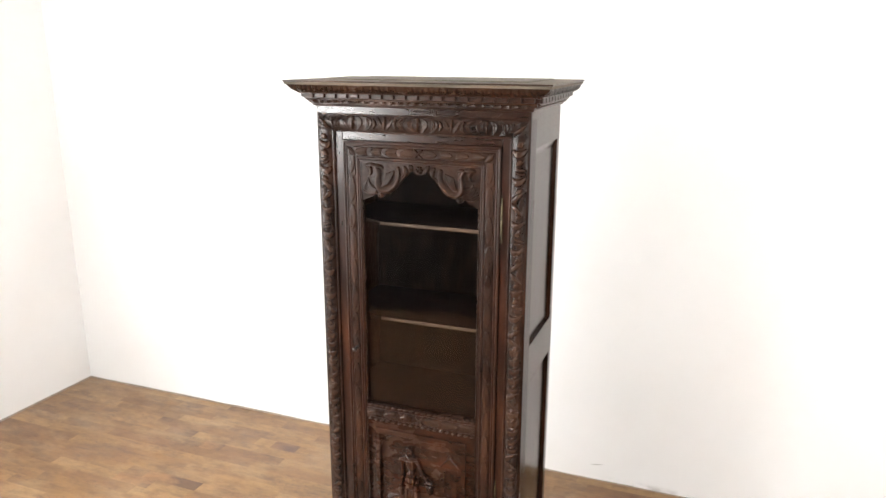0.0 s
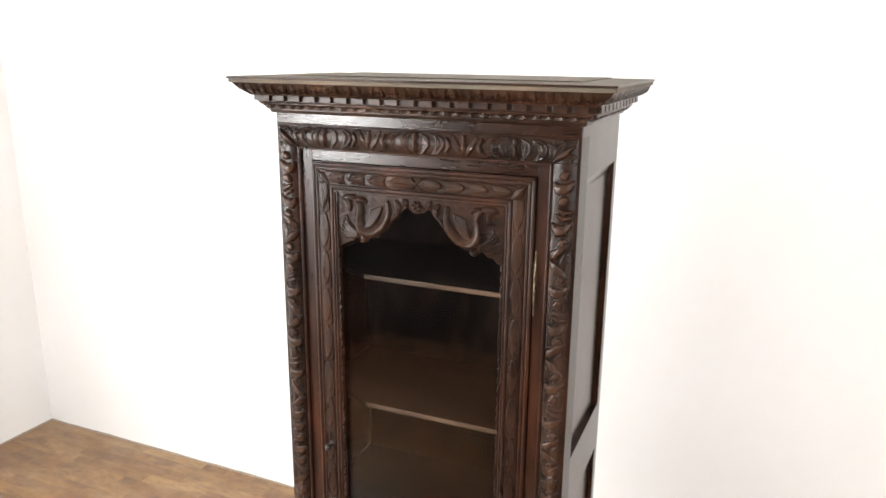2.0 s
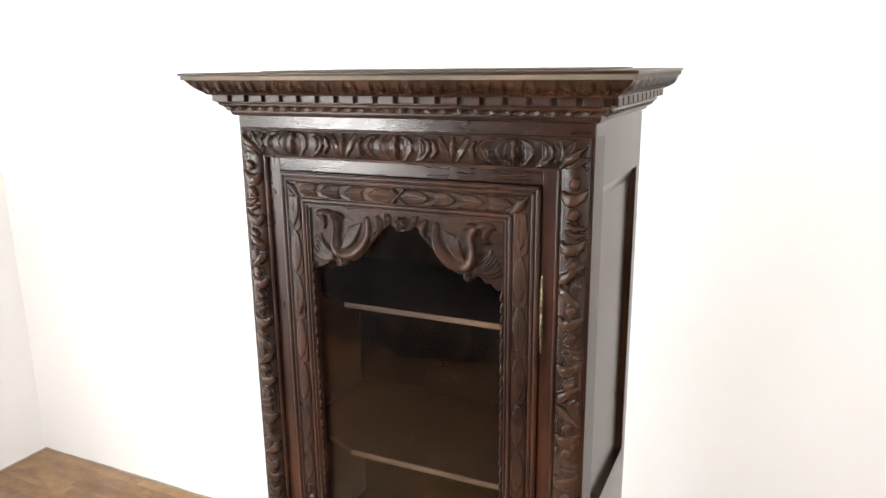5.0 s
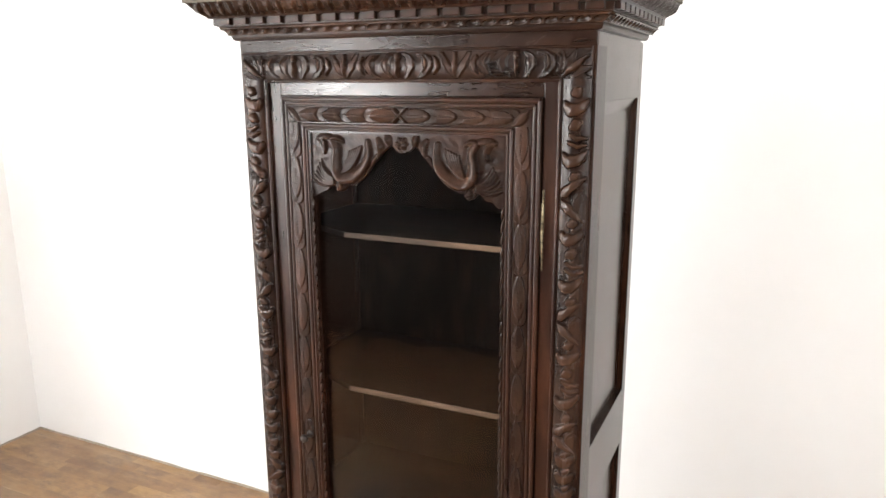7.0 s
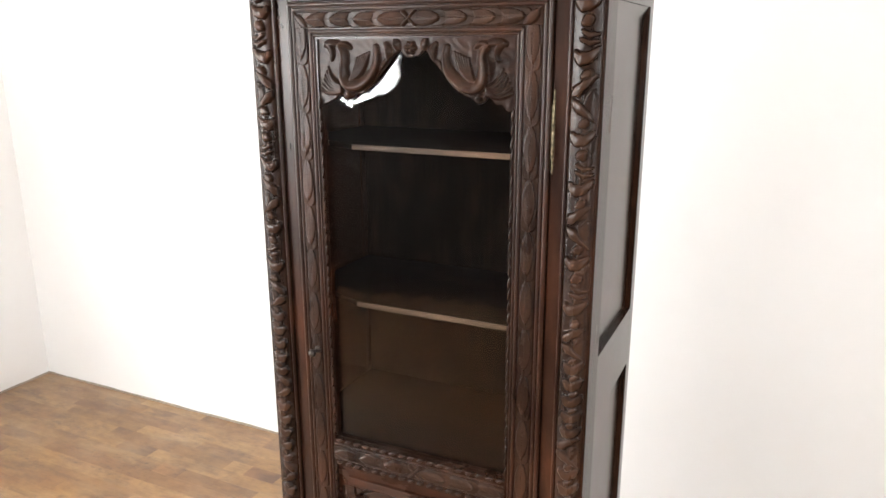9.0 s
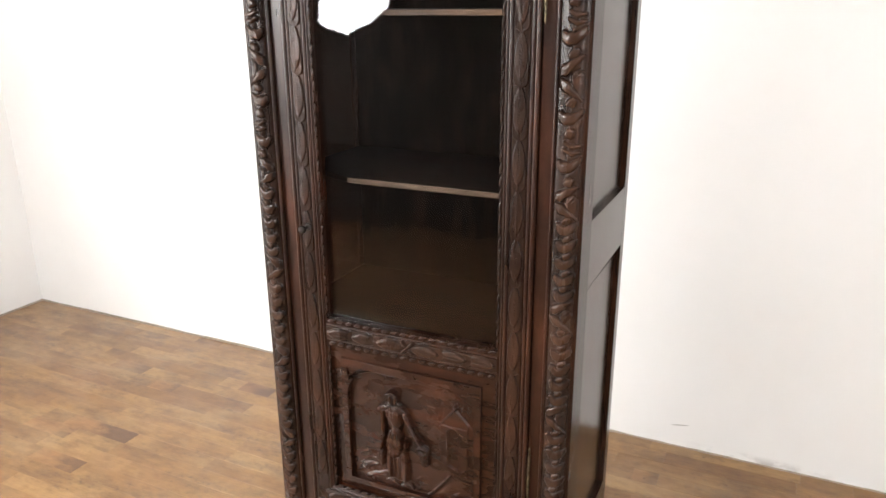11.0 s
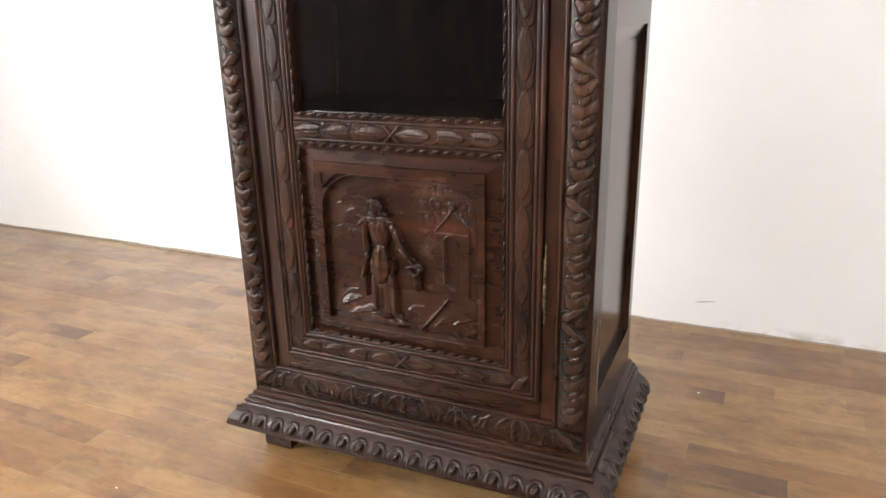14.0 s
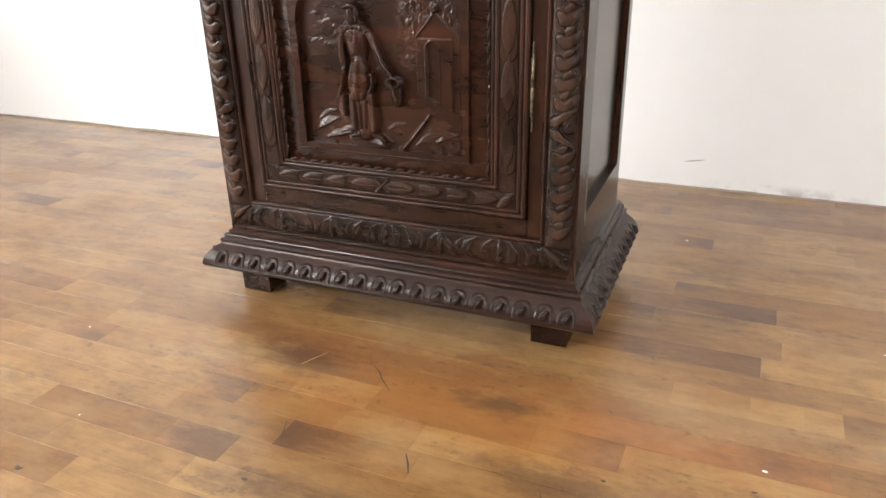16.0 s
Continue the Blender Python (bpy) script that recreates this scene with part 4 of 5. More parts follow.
def rope_run(x0, x1, z0, z1, r, y, pitch=0.0224, fill=0.47, lean=0.0025):
    """A carved string of leaning beads along a straight line; fill: half of each pitch that its bead takes up."""
    a, b = Vector((x0, y, z0)), Vector((x1, y, z1))
    way = (b - a).normalized()
    side = Vector((0, 0, 1)) if abs(way.x) > 0.5 else Vector((1, 0, 0))
    n = max(1, round((b - a).length / pitch))
    bm = bmesh.new()
    for i in range(n):
        c = a.lerp(b, (i + 0.5) / n)
        half = (b - a).length / n * fill
        rows = []
        for j in range(7):
            s = -1 + 2 * j / 6
            wide = math.sqrt(max(0.02, 1 - s * s))
            ring = []
            for k in range(6):
                q = math.pi * k / 5
                off = side * (r * wide * math.cos(q) + 0.0006 * s) - Vector((0, r * wide * math.sin(q) * 0.95, 0))
                ring.append(bm.verts.new(c + way * (s * half + lean * math.cos(q)) + off))
            rows.append(ring)
        for p, q in zip(rows, rows[1:]):
            for k in range(5):
                f = bm.faces.new((p[k], p[k + 1], q[k + 1], q[k]))
                f.smooth = True
    return bm


RX = 0.197
for args in ((-RX, -RX, 0.735, 1.45), (RX, RX, 0.735, 1.44), (-RX, -RX, 0.312, 0.664), (RX, RX, 0.312, 0.664)):
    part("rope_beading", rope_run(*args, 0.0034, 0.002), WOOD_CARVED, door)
bead = None
for z, r in ((0.7245, 0.0042), (0.6725, 0.0050), (0.3075, 0.0040)):
    for i in range(18):
        if bead is None:
            bead = part("bead", rope_run(-RX / 18, RX / 18, 0, 0, 0.0050, 0.0, 0.0222, 0.36, 0.0016), WOOD_H, door)
            ob = bead
        else:
            ob = part("bead", bead.data, None, door)
        ob.matrix_basis = Matrix.Translation((-RX + (2 * i + 1) * RX / 18, 0.0015, z)) @ Matrix.Diagonal((1, r / 0.005, r / 0.005, 1))
part("rail_fillet", bead_run(-GX, GX, 0.7155, 0.7155, 0.002, 0.001, bead_run(-GX, GX, 0.681, 0.681, 0.002, 0.001)), WOOD_RED, door)

# arched head board with two scrolled beasts
AT, AX = 1.5605, 0.2035


def arch_low(x):
    """The lower outline of the head board."""
    ax = np.abs(x)
    pts_x = [0.0, 0.012, 0.022, 0.030, 0.055, 0.085, 0.105, 0.120, 0.126, 0.134, 0.142, 0.148, 0.156, 0.165, 0.175, 0.185, 0.204]
    pts_z = [1.524, 1.526, 1.536, 1.534, 1.508, 1.472, 1.459, 1.458, 1.450, 1.446, 1.451, 1.457, 1.456, 1.446, 1.445, 1.437, 1.433]
    return np.interp(ax, pts_x, pts_z)


def beast():
    """A scrolled winged beast, for x > 0: neck, body, wing, tail."""
    body = [stroke((0.072, 1.541), (0.062, 1.500), (0.103, 1.477), (0.006, 0.009, 0.012), (0.007, 0.012, 0.014)),
            stroke((0.103, 1.477), (0.146, 1.462), (0.139, 1.512), (0.012, 0.0125, 0.009), (0.014, 0.015, 0.012)),
            stroke((0.139, 1.512), (0.133, 1.530), (0.146, 1.543), (0.009, 0.008, 0.007), (0.012, 0.012, 0.011)),
            stroke((0.146, 1.543), (0.136, 1.549), (0.125, 1.540), (0.007, 0.006, 0.003), (0.011, 0.010, 0.005)),
            stroke((0.148, 1.546), (0.166, 1.554), (0.180, 1.546), (0.005, 0.007, 0.005), (0.007, 0.009, 0.005)),
            stroke((0.178, 1.546), (0.160, 1.536), (0.168, 1.520), (0.005, 0.006, 0.004), (0.007, 0.008, 0.005)),
            stroke((0.134, 1.460), (0.126, 1.453), (0.135, 1.451), (0.005, 0.006, 0.006), (0.007, 0.010, 0.012)),
            stroke((0.046, 1.520), (0.041, 1.536), (0.050, 1.546), (0.005, 0.008, 0.005), (0.005, 0.009, 0.005)),
            stroke((0.026, 1.540), (0.028, 1.548), (0.030, 1.552), (0.006, 0.008, 0.006), (0.005, 0.009, 0.006)),
            stroke((0.052, 1.516), (0.058, 1.510), (0.062, 1.503), (0.005, 0.006, 0.004), (0.005, 0.007, 0.004))]
    for k in range(6):  # wing and tail feathers
        f = k / 5
        body.append(stroke((0.118 + 0.006 * f, 1.484), (0.098 + 0.016 * f, 1.492 + 0.012 * f), (0.086 + 0.026 * f, 1.532 - 0.010 * f), (0.004, 0.0042, 0.0025), (0.009, 0.0075 - 0.002 * f, 0.003)))
        body.append(stroke((0.148, 1.474 - 0.012 * f), (0.170 + 0.006 * f, 1.480 - 0.026 * f), (0.176 + 0.020 * f, 1.505 - 0.038 * f), (0.004, 0.0042, 0.0022), (0.0075, 0.0065, 0.003)))
    return body


def head_board():
    n, m = 300, 90
    x = np.linspace(-AX, AX, n)
    low = arch_low(x) + 0.0012 * np.sin(x * 260)
    v = np.linspace(0, 1, m)
    zz = low[:, None] + (AT - low[:, None]) * v
    xx = np.repeat(x[:, None], m, 1)
    half = beast()
    st = half + [flip(s) for s in half]
    for a in np.linspace(0, 2 * np.pi, 7)[:-1]:
        ca, sa = math.cos(a), math.sin(a)
        st.append(stroke((0.003 * ca, 1.540 + 0.003 * sa), (0.007 * ca, 1.540 + 0.007 * sa), (0.010 * ca, 1.540 + 0.010 * sa), (0.003, 0.005, 0.003), (0.007, 0.010, 0.006), 6))
    h = 0.95 * carve(xx, zz, st, 0.4, 0.4) + rough_cut(xx, zz, 0.0003, 150.0)
    rim = np.minimum(1, np.arange(m) / 2.0)
    y = 0.006 - h * np.maximum(0.45, rim)
    co = np.stack([xx, y, zz], -1)
    under = np.stack([x, np.full(n, 0.016), low], -1)[:, None]
    behind = np.stack([x, np.full(n, 0.016), np.full(n, AT)], -1)[:, None]
    return grid_mesh("head_board", np.concatenate([behind, under, co], 1))


part("head_board", head_board(), WOOD_HEAD, door, "scalloped head board carved with two scrolled beasts")
pane = part("glass_pane", box(-0.2035, 0.2035, 0.0175, 0.0205, 0.722, 1.565), GLASS, door, "old clear window glass, slightly wavy")
pane.visible_shadow = False

# lower panel with arched frame and relief
PXC = -0.003


def panel_field():
    """The sunk field and its bevelled raised frame."""
    bm = bmesh.new()
    loops = [(0.2, 0.302, 0.668, 0.012), (0.190, 0.310, 0.660, 0.012), (0.1672, 0.3295, 0.6405, 0.010), (0.1645, 0.332, 0.638, 0.003), (0.1517, 0.3425, 0.6220, 0.003), (0.1514, 0.3428, 0.6217, 0.0180)]
    rings = []
    for hx, z0, z1, y in loops:
        rings.append([bm.verts.new((PXC * (hx < 0.18) + a, y, b)) for a, b in ((-hx, z0), (hx, z0), (hx, z1), (-hx, z1))])
    for a, b in zip(rings, rings[1:]):
        for i in range(4):
            bm.faces.new((a[i], a[(i + 1) % 4], b[(i + 1) % 4], b[i]))
    return bm


field = part("lower_panel", panel_field(), WOOD_PANEL, door)


def spandrel(sx):
    """A corner piece that turns the opening into a flat arch, on one side with a sunk triangle in it."""
    bm = bmesh.new()
    r, hx, z1 = 0.069, 0.1575, 0.6300
    arc = [(sx * (hx - r - 0.012 + (r + 0.006) * math.sin(a)), z1 - 0.008 - r + r * math.cos(a)) for a in (math.pi / 2 * i / 14 for i in range(15))]
    pts = [(sx * (hx + 0.001), z1), (sx * (hx - r - 0.012), z1)] + arc + [(sx * (hx + 0.001), arc[-1][1])]
    cz = [(sx * (hx - 0.006), z1 - 0.007), (sx * (hx - 0.044), z1 - 0.007)] + [(sx * (hx - r - 0.012 + (r + 0.014) * math.sin(a)), z1 - 0.008 - r + (r + 0.009) * math.cos(a)) for a in (0.64 + 0.62 * i / 6 for i in range(7))] + [(sx * (hx - 0.006), z1 - 0.046)]
    top = [bm.verts.new((PXC + x, 0.0026, z)) for x, z in pts]
    low = [bm.verts.new((PXC + x, 0.016, z)) for x, z in pts]
    rings = [top]
    if sx < 0:
        rim = [bm.verts.new((PXC + x, 0.0026, z)) for x, z in cz]
        sunk = [bm.verts.new((PXC + x, 0.0062, z)) for x, z in cz]
        rings.append(rim)
    edges = [bm.edges.new((ring[i - 1], ring[i])) for ring in rings for i in range(len(ring))]
    bmesh.ops.triangle_fill(bm, use_beauty=True, use_dissolve=False, edges=edges)
    if sx < 0:
        for f in [f for f in bm.faces if all(v in rim for v in f.verts)]:
            bm.faces.remove(f)
        bm.faces.new(sunk)
        for i in range(len(cz)):
            bm.faces.new((rim[i], rim[i - 1], sunk[i - 1], sunk[i]))
    for i in range(len(pts)):
        bm.faces.new((top[i], top[i - 1], low[i - 1], low[i]))
    bmesh.ops.recalc_face_normals(bm, faces=bm.faces)
    return bm


for sx in (-1, 1):
    part("arch_corner", spandrel(sx), WOOD_PANEL, field)


def edge_line(points, r):
    """A slim rounded edge along a line on the front, given as (x, depth, z)."""
    bm = bmesh.new()
    pts = [Vector(p) for p in points]
    rings = []
    for i, p in enumerate(pts):
        d = (pts[min(i + 1, len(pts) - 1)] - pts[max(i - 1, 0)]).normalized()
        side = Vector((d.z, 0, -d.x))
        rings.append([bm.verts.new(p + side * (r * math.cos(a)) - Vector((0, r * math.sin(a), 0))) for a in (math.pi * k / 4 for k in range(5))])
    for a, b in zip(rings, rings[1:]):
        for k in range(4):
            bm.faces.new((a[k], a[k + 1], b[k + 1], b[k])).smooth = True
    return bm


arc = [(0.1575 - 0.081 + 0.075 * math.sin(a), 0.6300 - 0.077 + 0.069 * math.cos(a)) for a in (math.pi / 2 * i / 14 for i in range(15))]
line = [(-0.1515, 0.3425)] + [(-x, z) for x, z in arc[::-1]] + arc + [(0.1515, 0.3425)]
part("arch_edge", edge_line([(PXC + x, 0.0026, z) for x, z in line], 0.0009), WOOD_PANEL, field)
part("frame_edge", edge_line([(PXC + x, 0.0035, z) for x, z in ((-0.1650, 0.3315), (-0.1650, 0.6385), (0.1650, 0.6385), (0.1650, 0.3315), (-0.1650, 0.3315))], 0.0011), WOOD_PANEL, field)


def scene_relief():
    """The carved ground: broken rocks, shrubs, a leaning stick, a gateway under a tree."""
    rng = random.Random(5)
    n, m = 260, 240
    u, v = np.meshgrid(np.linspace(-0.157, 0.151, n), np.linspace(0.3415, 0.629, m), indexing="ij")
    places = list(zip(u.ravel(), v.ravel()))
    bumps = np.array([noise.fractal((a * 42, b * 60, 0.3), 0.8, 2.1, 4) for a, b in places]).reshape(u.shape)
    twigs = np.array([noise.fractal((a * 120 + 3, b * 95, 1.7), 0.6, 2.2, 4) for a, b in places]).reshape(u.shape)
    # rocks: long broken facets that rise to the west
    rocks = []
    for cx, cz, dx, dz, w, hi in ((-0.140, 0.362, 0.050, 0.026, 0.010, 0.0055), (-0.118, 0.352, 0.052, 0.012, 0.008, 0.0060), (-0.088, 0.366, 0.042, 0.004, 0.007, 0.0045), (-0.066, 0.353, 0.050, 0.007, 0.008, 0.0065),
                                  (-0.030, 0.350, 0.040, -0.003, 0.007, 0.0060), (-0.020, 0.366, 0.036, -0.012, 0.006, 0.0045), (-0.128, 0.386, 0.034, 0.016, 0.005, 0.0028), (0.062, 0.352, 0.050, 0.022, 0.008, 0.0028),
                                  (0.100, 0.360, 0.040, 0.016, 0.008, 0.0024), (0.010, 0.376, 0.030, 0.010, 0.005, 0.0022)):
        rocks.append(leaf((cx, cz), (cx + 0.5 * dx, cz + 0.7 * dz + 0.003), (cx + dx, cz + dz), (0.002, w, 0.002), (0.002, 0.6 * w, 0.002), (0.0008, 0.6 * hi, hi)))
    for k in range(9):
        cx, cz = rng.uniform(-0.145, -0.085), rng.uniform(0.505, 0.565)
        rocks.append(leaf((cx, cz), (cx + 0.004, cz + 0.004), (cx + rng.uniform(0.006, 0.016), cz + rng.uniform(-0.006, 0.008)), (0.001, 0.003, 0.0008), (0.001, 0.003, 0.0008), (0.0003, 0.0011, 0.0003)))
    h = lay_leaves(u, v, rocks, 0.3)
    ground = np.clip((0.405 - v + 0.2 * np.abs(u + 0.02) * (u < -0.02)) / 0.03, 0, 1)
    shrubs = np.exp(-(((v - 0.505) / 0.020) ** 2)) * (u > -0.01) * (u < 0.068)
    h = h + np.maximum(bumps, -0.3) * (0.0014 * ground + 0.0026 * shrubs + 0.0003 + 0.0007 * (v > 0.50) * (u < -0.07))
    # gateway with a sloping roof and a round-headed opening
    roof = np.where(u < 0.103, 0.5325 + (u - 0.0695) * 1.18, 0.572 - (u - 0.103) * 0.95)
    wall = (u > 0.0700) & (u < 0.1480) & (v > 0.442 - (u - 0.070) * 0.42) & (v < roof)
    gate = wall * np.where(u > 0.1320, 0.0036, np.where(v > 0.5315, 0.0060, 0.0080))
    opening = ((np.abs(u - 0.0985) < 0.0112) & (v > 0.4) & (v < 0.513)) | (np.hypot((u - 0.0985) / 0.0112, (v - 0.513) / 0.0135) < 1)
    lip = ((np.abs(u - 0.0985) < 0.0140) & (v > 0.4) & (v < 0.513)) | (np.hypot((u - 0.0985) / 0.0140, (v - 0.513) / 0.0163) < 1)
    gate = np.where(opening & wall, 0.0022, np.where(lip & wall, 0.0092, gate))
    # foliage over the gateway
    crown = np.clip((1 - np.hypot((u - 0.094) / 0.068, (v - 0.565) / 0.072)) / 0.3, 0, 1) * ~wall
    leaves = crown * np.clip(0.0010 + 0.0014 * twigs, 0.0, 0.0045)
    h = np.maximum(np.maximum(h, gate), leaves)
    lines = [leaf((0.039, 0.345), (0.064, 0.372), (0.0886, 0.405), 0.0028, 0.0028, (0.002, 0.0062, 0.002)), leaf((0.0695, 0.5325), (0.086, 0.552), (0.1026, 0.5715), 0.0016, 0.0016, (0.006, 0.0100, 0.006)),
             leaf((0.1015, 0.5735), (0.1035, 0.5750), (0.1045, 0.5770), 0.0056, 0.0056, (0.006, 0.0125, 0.006)), leaf((0.070, 0.442), (0.095, 0.432), (0.1240, 0.419), 0.0018, 0.0018, (0.005, 0.0092, 0.005))]
    h = np.maximum(h, lay_leaves(u, v, lines, 0.3))
    return grid_mesh("landscape_relief", np.stack([u, 0.0150 - h, v], -1))


part("landscape_relief", scene_relief(), WOOD_RELIEF, field, "shallow carved landscape with rocks, tree and gateway")


def figure_relief():
    """A small carved figure with two pails, as one plain mesh of merged lumps."""
    round3 = lambda hi, lo=0.4: (lo * hi, hi, lo * hi)
    st = [leaf((-0.037, 0.450), (-0.037, 0.410), (-0.036, 0.374), (0.018, 0.024, 0.023), (0.018, 0.024, 0.023), round3(0.0085)),
          leaf((-0.055, 0.436), (-0.057, 0.405), (-0.052, 0.374), (0.006, 0.0075, 0.007), (0.006, 0.0075, 0.007), round3(0.0120)),
          leaf((-0.019, 0.436), (-0.015, 0.405), (-0.015, 0.372), (0.007, 0.0090, 0.008), (0.007, 0.0090, 0.008), round3(0.0135)),
          leaf((-0.043, 0.430), (-0.041, 0.405), (-0.041, 0.376), (0.003, 0.0040, 0.003), (0.003, 0.0040, 0.003), round3(0.0110)),
          leaf((-0.062, 0.3600), (-0.054, 0.3640), (-0.046, 0.3625), (0.004, 0.0060, 0.004), (0.004, 0.0060, 0.004), round3(0.0100)),
          leaf((-0.017, 0.3655), (-0.006, 0.3620), (0.004, 0.3550), (0.005, 0.0060, 0.004), (0.005, 0.0060, 0.004), round3(0.0100)),
          leaf((-0.0765, 0.428), (-0.0755, 0.414), (-0.0730, 0.400), (0.0100, 0.0105, 0.008), (0.0100, 0.0105, 0.008), round3(0.0120)),
          leaf((-0.0690, 0.533), (-0.0725, 0.500), (-0.0665, 0.468), (0.007, 0.0075, 0.006), (0.006, 0.0065, 0.005), round3(0.0120)),
          leaf((-0.0665, 0.470), (-0.0720, 0.452), (-0.0765, 0.434), (0.006, 0.0055, 0.005), (0.005, 0.0050, 0.005), round3(0.0130)),
          leaf((-0.043, 0.540), (-0.041, 0.515), (-0.037, 0.489), (0.024, 0.021, 0.014), (0.026, 0.021, 0.015), round3(0.0135)),
          leaf((-0.037, 0.490), (-0.040, 0.465), (-0.041, 0.436), (0.012, 0.020, 0.023, 0.016), (0.013, 0.022, 0.026, 0.018), round3(0.0150)),
          leaf((-0.012, 0.470), (-0.010, 0.452), (-0.020, 0.438), (0.003, 0.006, 0.003), (0.003, 0.006, 0.003), round3(0.0145)),
          leaf((-0.043, 0.556), (-0.043, 0.548), (-0.043, 0.541), 0.0065, 0.0065, round3(0.0110)),
          leaf((-0.045, 0.546), (-0.064, 0.548), (-0.081, 0.532), (0.005, 0.0080, 0.004), (0.005, 0.0080, 0.004), (0.010, 0.0125, 0.006)),
          leaf((-0.041, 0.547), (-0.020, 0.548), (-0.010, 0.530), (0.005, 0.0080, 0.005), (0.005, 0.0080, 0.005), (0.008, 0.0130, 0.006)),
          leaf((-0.013, 0.533), (-0.002, 0.505), (0.0165, 0.476), (0.0080, 0.0070, 0.0050), (0.0080, 0.0070, 0.0050), round3(0.0145)),
          leaf((-0.038, 0.5755), (-0.0345, 0.566), (-0.037, 0.5550), (0.004, 0.0065, 0.004), (0.004, 0.0065, 0.004), round3(0.0125, 0.7)),
          leaf((-0.0475, 0.5720), (-0.0480, 0.564), (-0.0460, 0.5560), (0.0070, 0.0085, 0.0060), (0.0070, 0.0085, 0.0060), round3(0.0150, 0.65)),
          leaf((-0.0560, 0.5650), (-0.0555, 0.563), (-0.0545, 0.5600), 0.0030, 0.0030, round3(0.0120, 0.6)),
          leaf((-0.0570, 0.5760), (-0.0460, 0.5840), (-0.0330, 0.5750), (0.003, 0.0055, 0.004), (0.003, 0.0055, 0.004), round3(0.0160, 0.6)),
          leaf((0.0290, 0.452), (0.0315, 0.440), (0.0325, 0.426), (0.0130, 0.0130, 0.011), (0.0130, 0.0130, 0.011), round3(0.0130)),
          leaf((0.0180, 0.478), (0.0215, 0.474), (0.0250, 0.470), 0.0042, 0.0042, round3(0.0150))]
    n, m = 160, 240
    u, v = np.meshgrid(np.linspace(-0.092, 0.050, n), np.linspace(0.347, 0.590, m), indexing="ij")
    h = lay_leaves(u, v, st, 0.3, 2.2, 0.82)
    ring = np.hypot((u - 0.0278) / 0.0130, (v - 0.4580) / 0.0095)
    h = np.where((ring > 0.70) & (ring < 1.06), 0.0165, np.where(ring <= 0.70, 0.0055, h))
    spread_out = (u + 0.037) / (0.35 + 9.0 * np.clip(0.494 - v, 0, 0.12))
    folds = 0.0010 * np.sin(spread_out * 260) * ((v < 0.488) & (v > 0.437) & (np.abs(u + 0.039) < 0.030)) + 0.0008 * np.sin(u * 640) * ((v <= 0.437) & (v > 0.374) & (u < -0.004))
    pleats = 0.0007 * np.sin(u * 700) * ((v > 0.522) & (v < 0.546))
    keep = h > 0.0008
    return grid_mesh("figure_relief", np.stack([u, np.where(keep, 0.0130 - h + folds + pleats, 0.0185), v], -1))


part("figure_relief", figure_relief(), WOOD_RELIEF, field, "small plain carved relief figure carrying pails")


# hinges and knob
def lathe(profile, bm=None, seg=12, at=(0, 0)):
    bm = bm or bmesh.new()
    rings = [[bm.verts.new((at[0] + r * math.cos(2 * math.pi * k / seg), at[1] + r * math.sin(2 * math.pi * k / seg), z)) for k in range(seg)] for r, z in profile]
    for a, b in zip(rings, rings[1:]):
        for k in range(seg):
            f = bm.faces.new((a[k], a[(k + 1) % seg], b[(k + 1) % seg], b[k]))
            f.smooth = True
    bm.faces.new(rings[0][::-1])
    bm.faces.new(rings[-1])
    return bm


HINGE = [(0.0004, -0.070), (0.0018, -0.067), (0.0022, -0.063), (0.0011, -0.059), (0.0023, -0.055), (0.0025, -0.051), (0.0014, -0.047), (0.0024, -0.045), (0.0024, -0.0005), (0.0021, 0.0), (0.0024, 0.0005),
         (0.0024, 0.045), (0.0014, 0.047), (0.0025, 0.051), (0.0023, 0.055), (0.0011, 0.059), (0.0022, 0.063), (0.0018, 0.067), (0.0004, 0.070)]
for z in (1.4045, 0.465):
    hb = lathe(HINGE)
    box(-0.0042, 0.0, 0.001, 0.0026, -0.045, 0.045, bm=hb)
    part("hinge", hb, BRASS, door, "slim brass finial hinge").location = (0.2705, -0.0005, z)

knob = bmesh.new()
lathe([(0.0085, 0.0), (0.0080, 0.0018), (0.0036, 0.003), (0.0030, 0.014), (0.0046, 0.0165), (0.0072, 0.0185), (0.0086, 0.0220), (0.0080, 0.0255), (0.0052, 0.0280), (0.0010, 0.0290)], knob)
kn = part("knob", knob, IRON, door, "small dark iron door knob")
kn.matrix_basis = Matrix.Translation((-0.226, -0.004, 0.9305)) @ Matrix.Rotation(math.pi / 2, 4, "X")

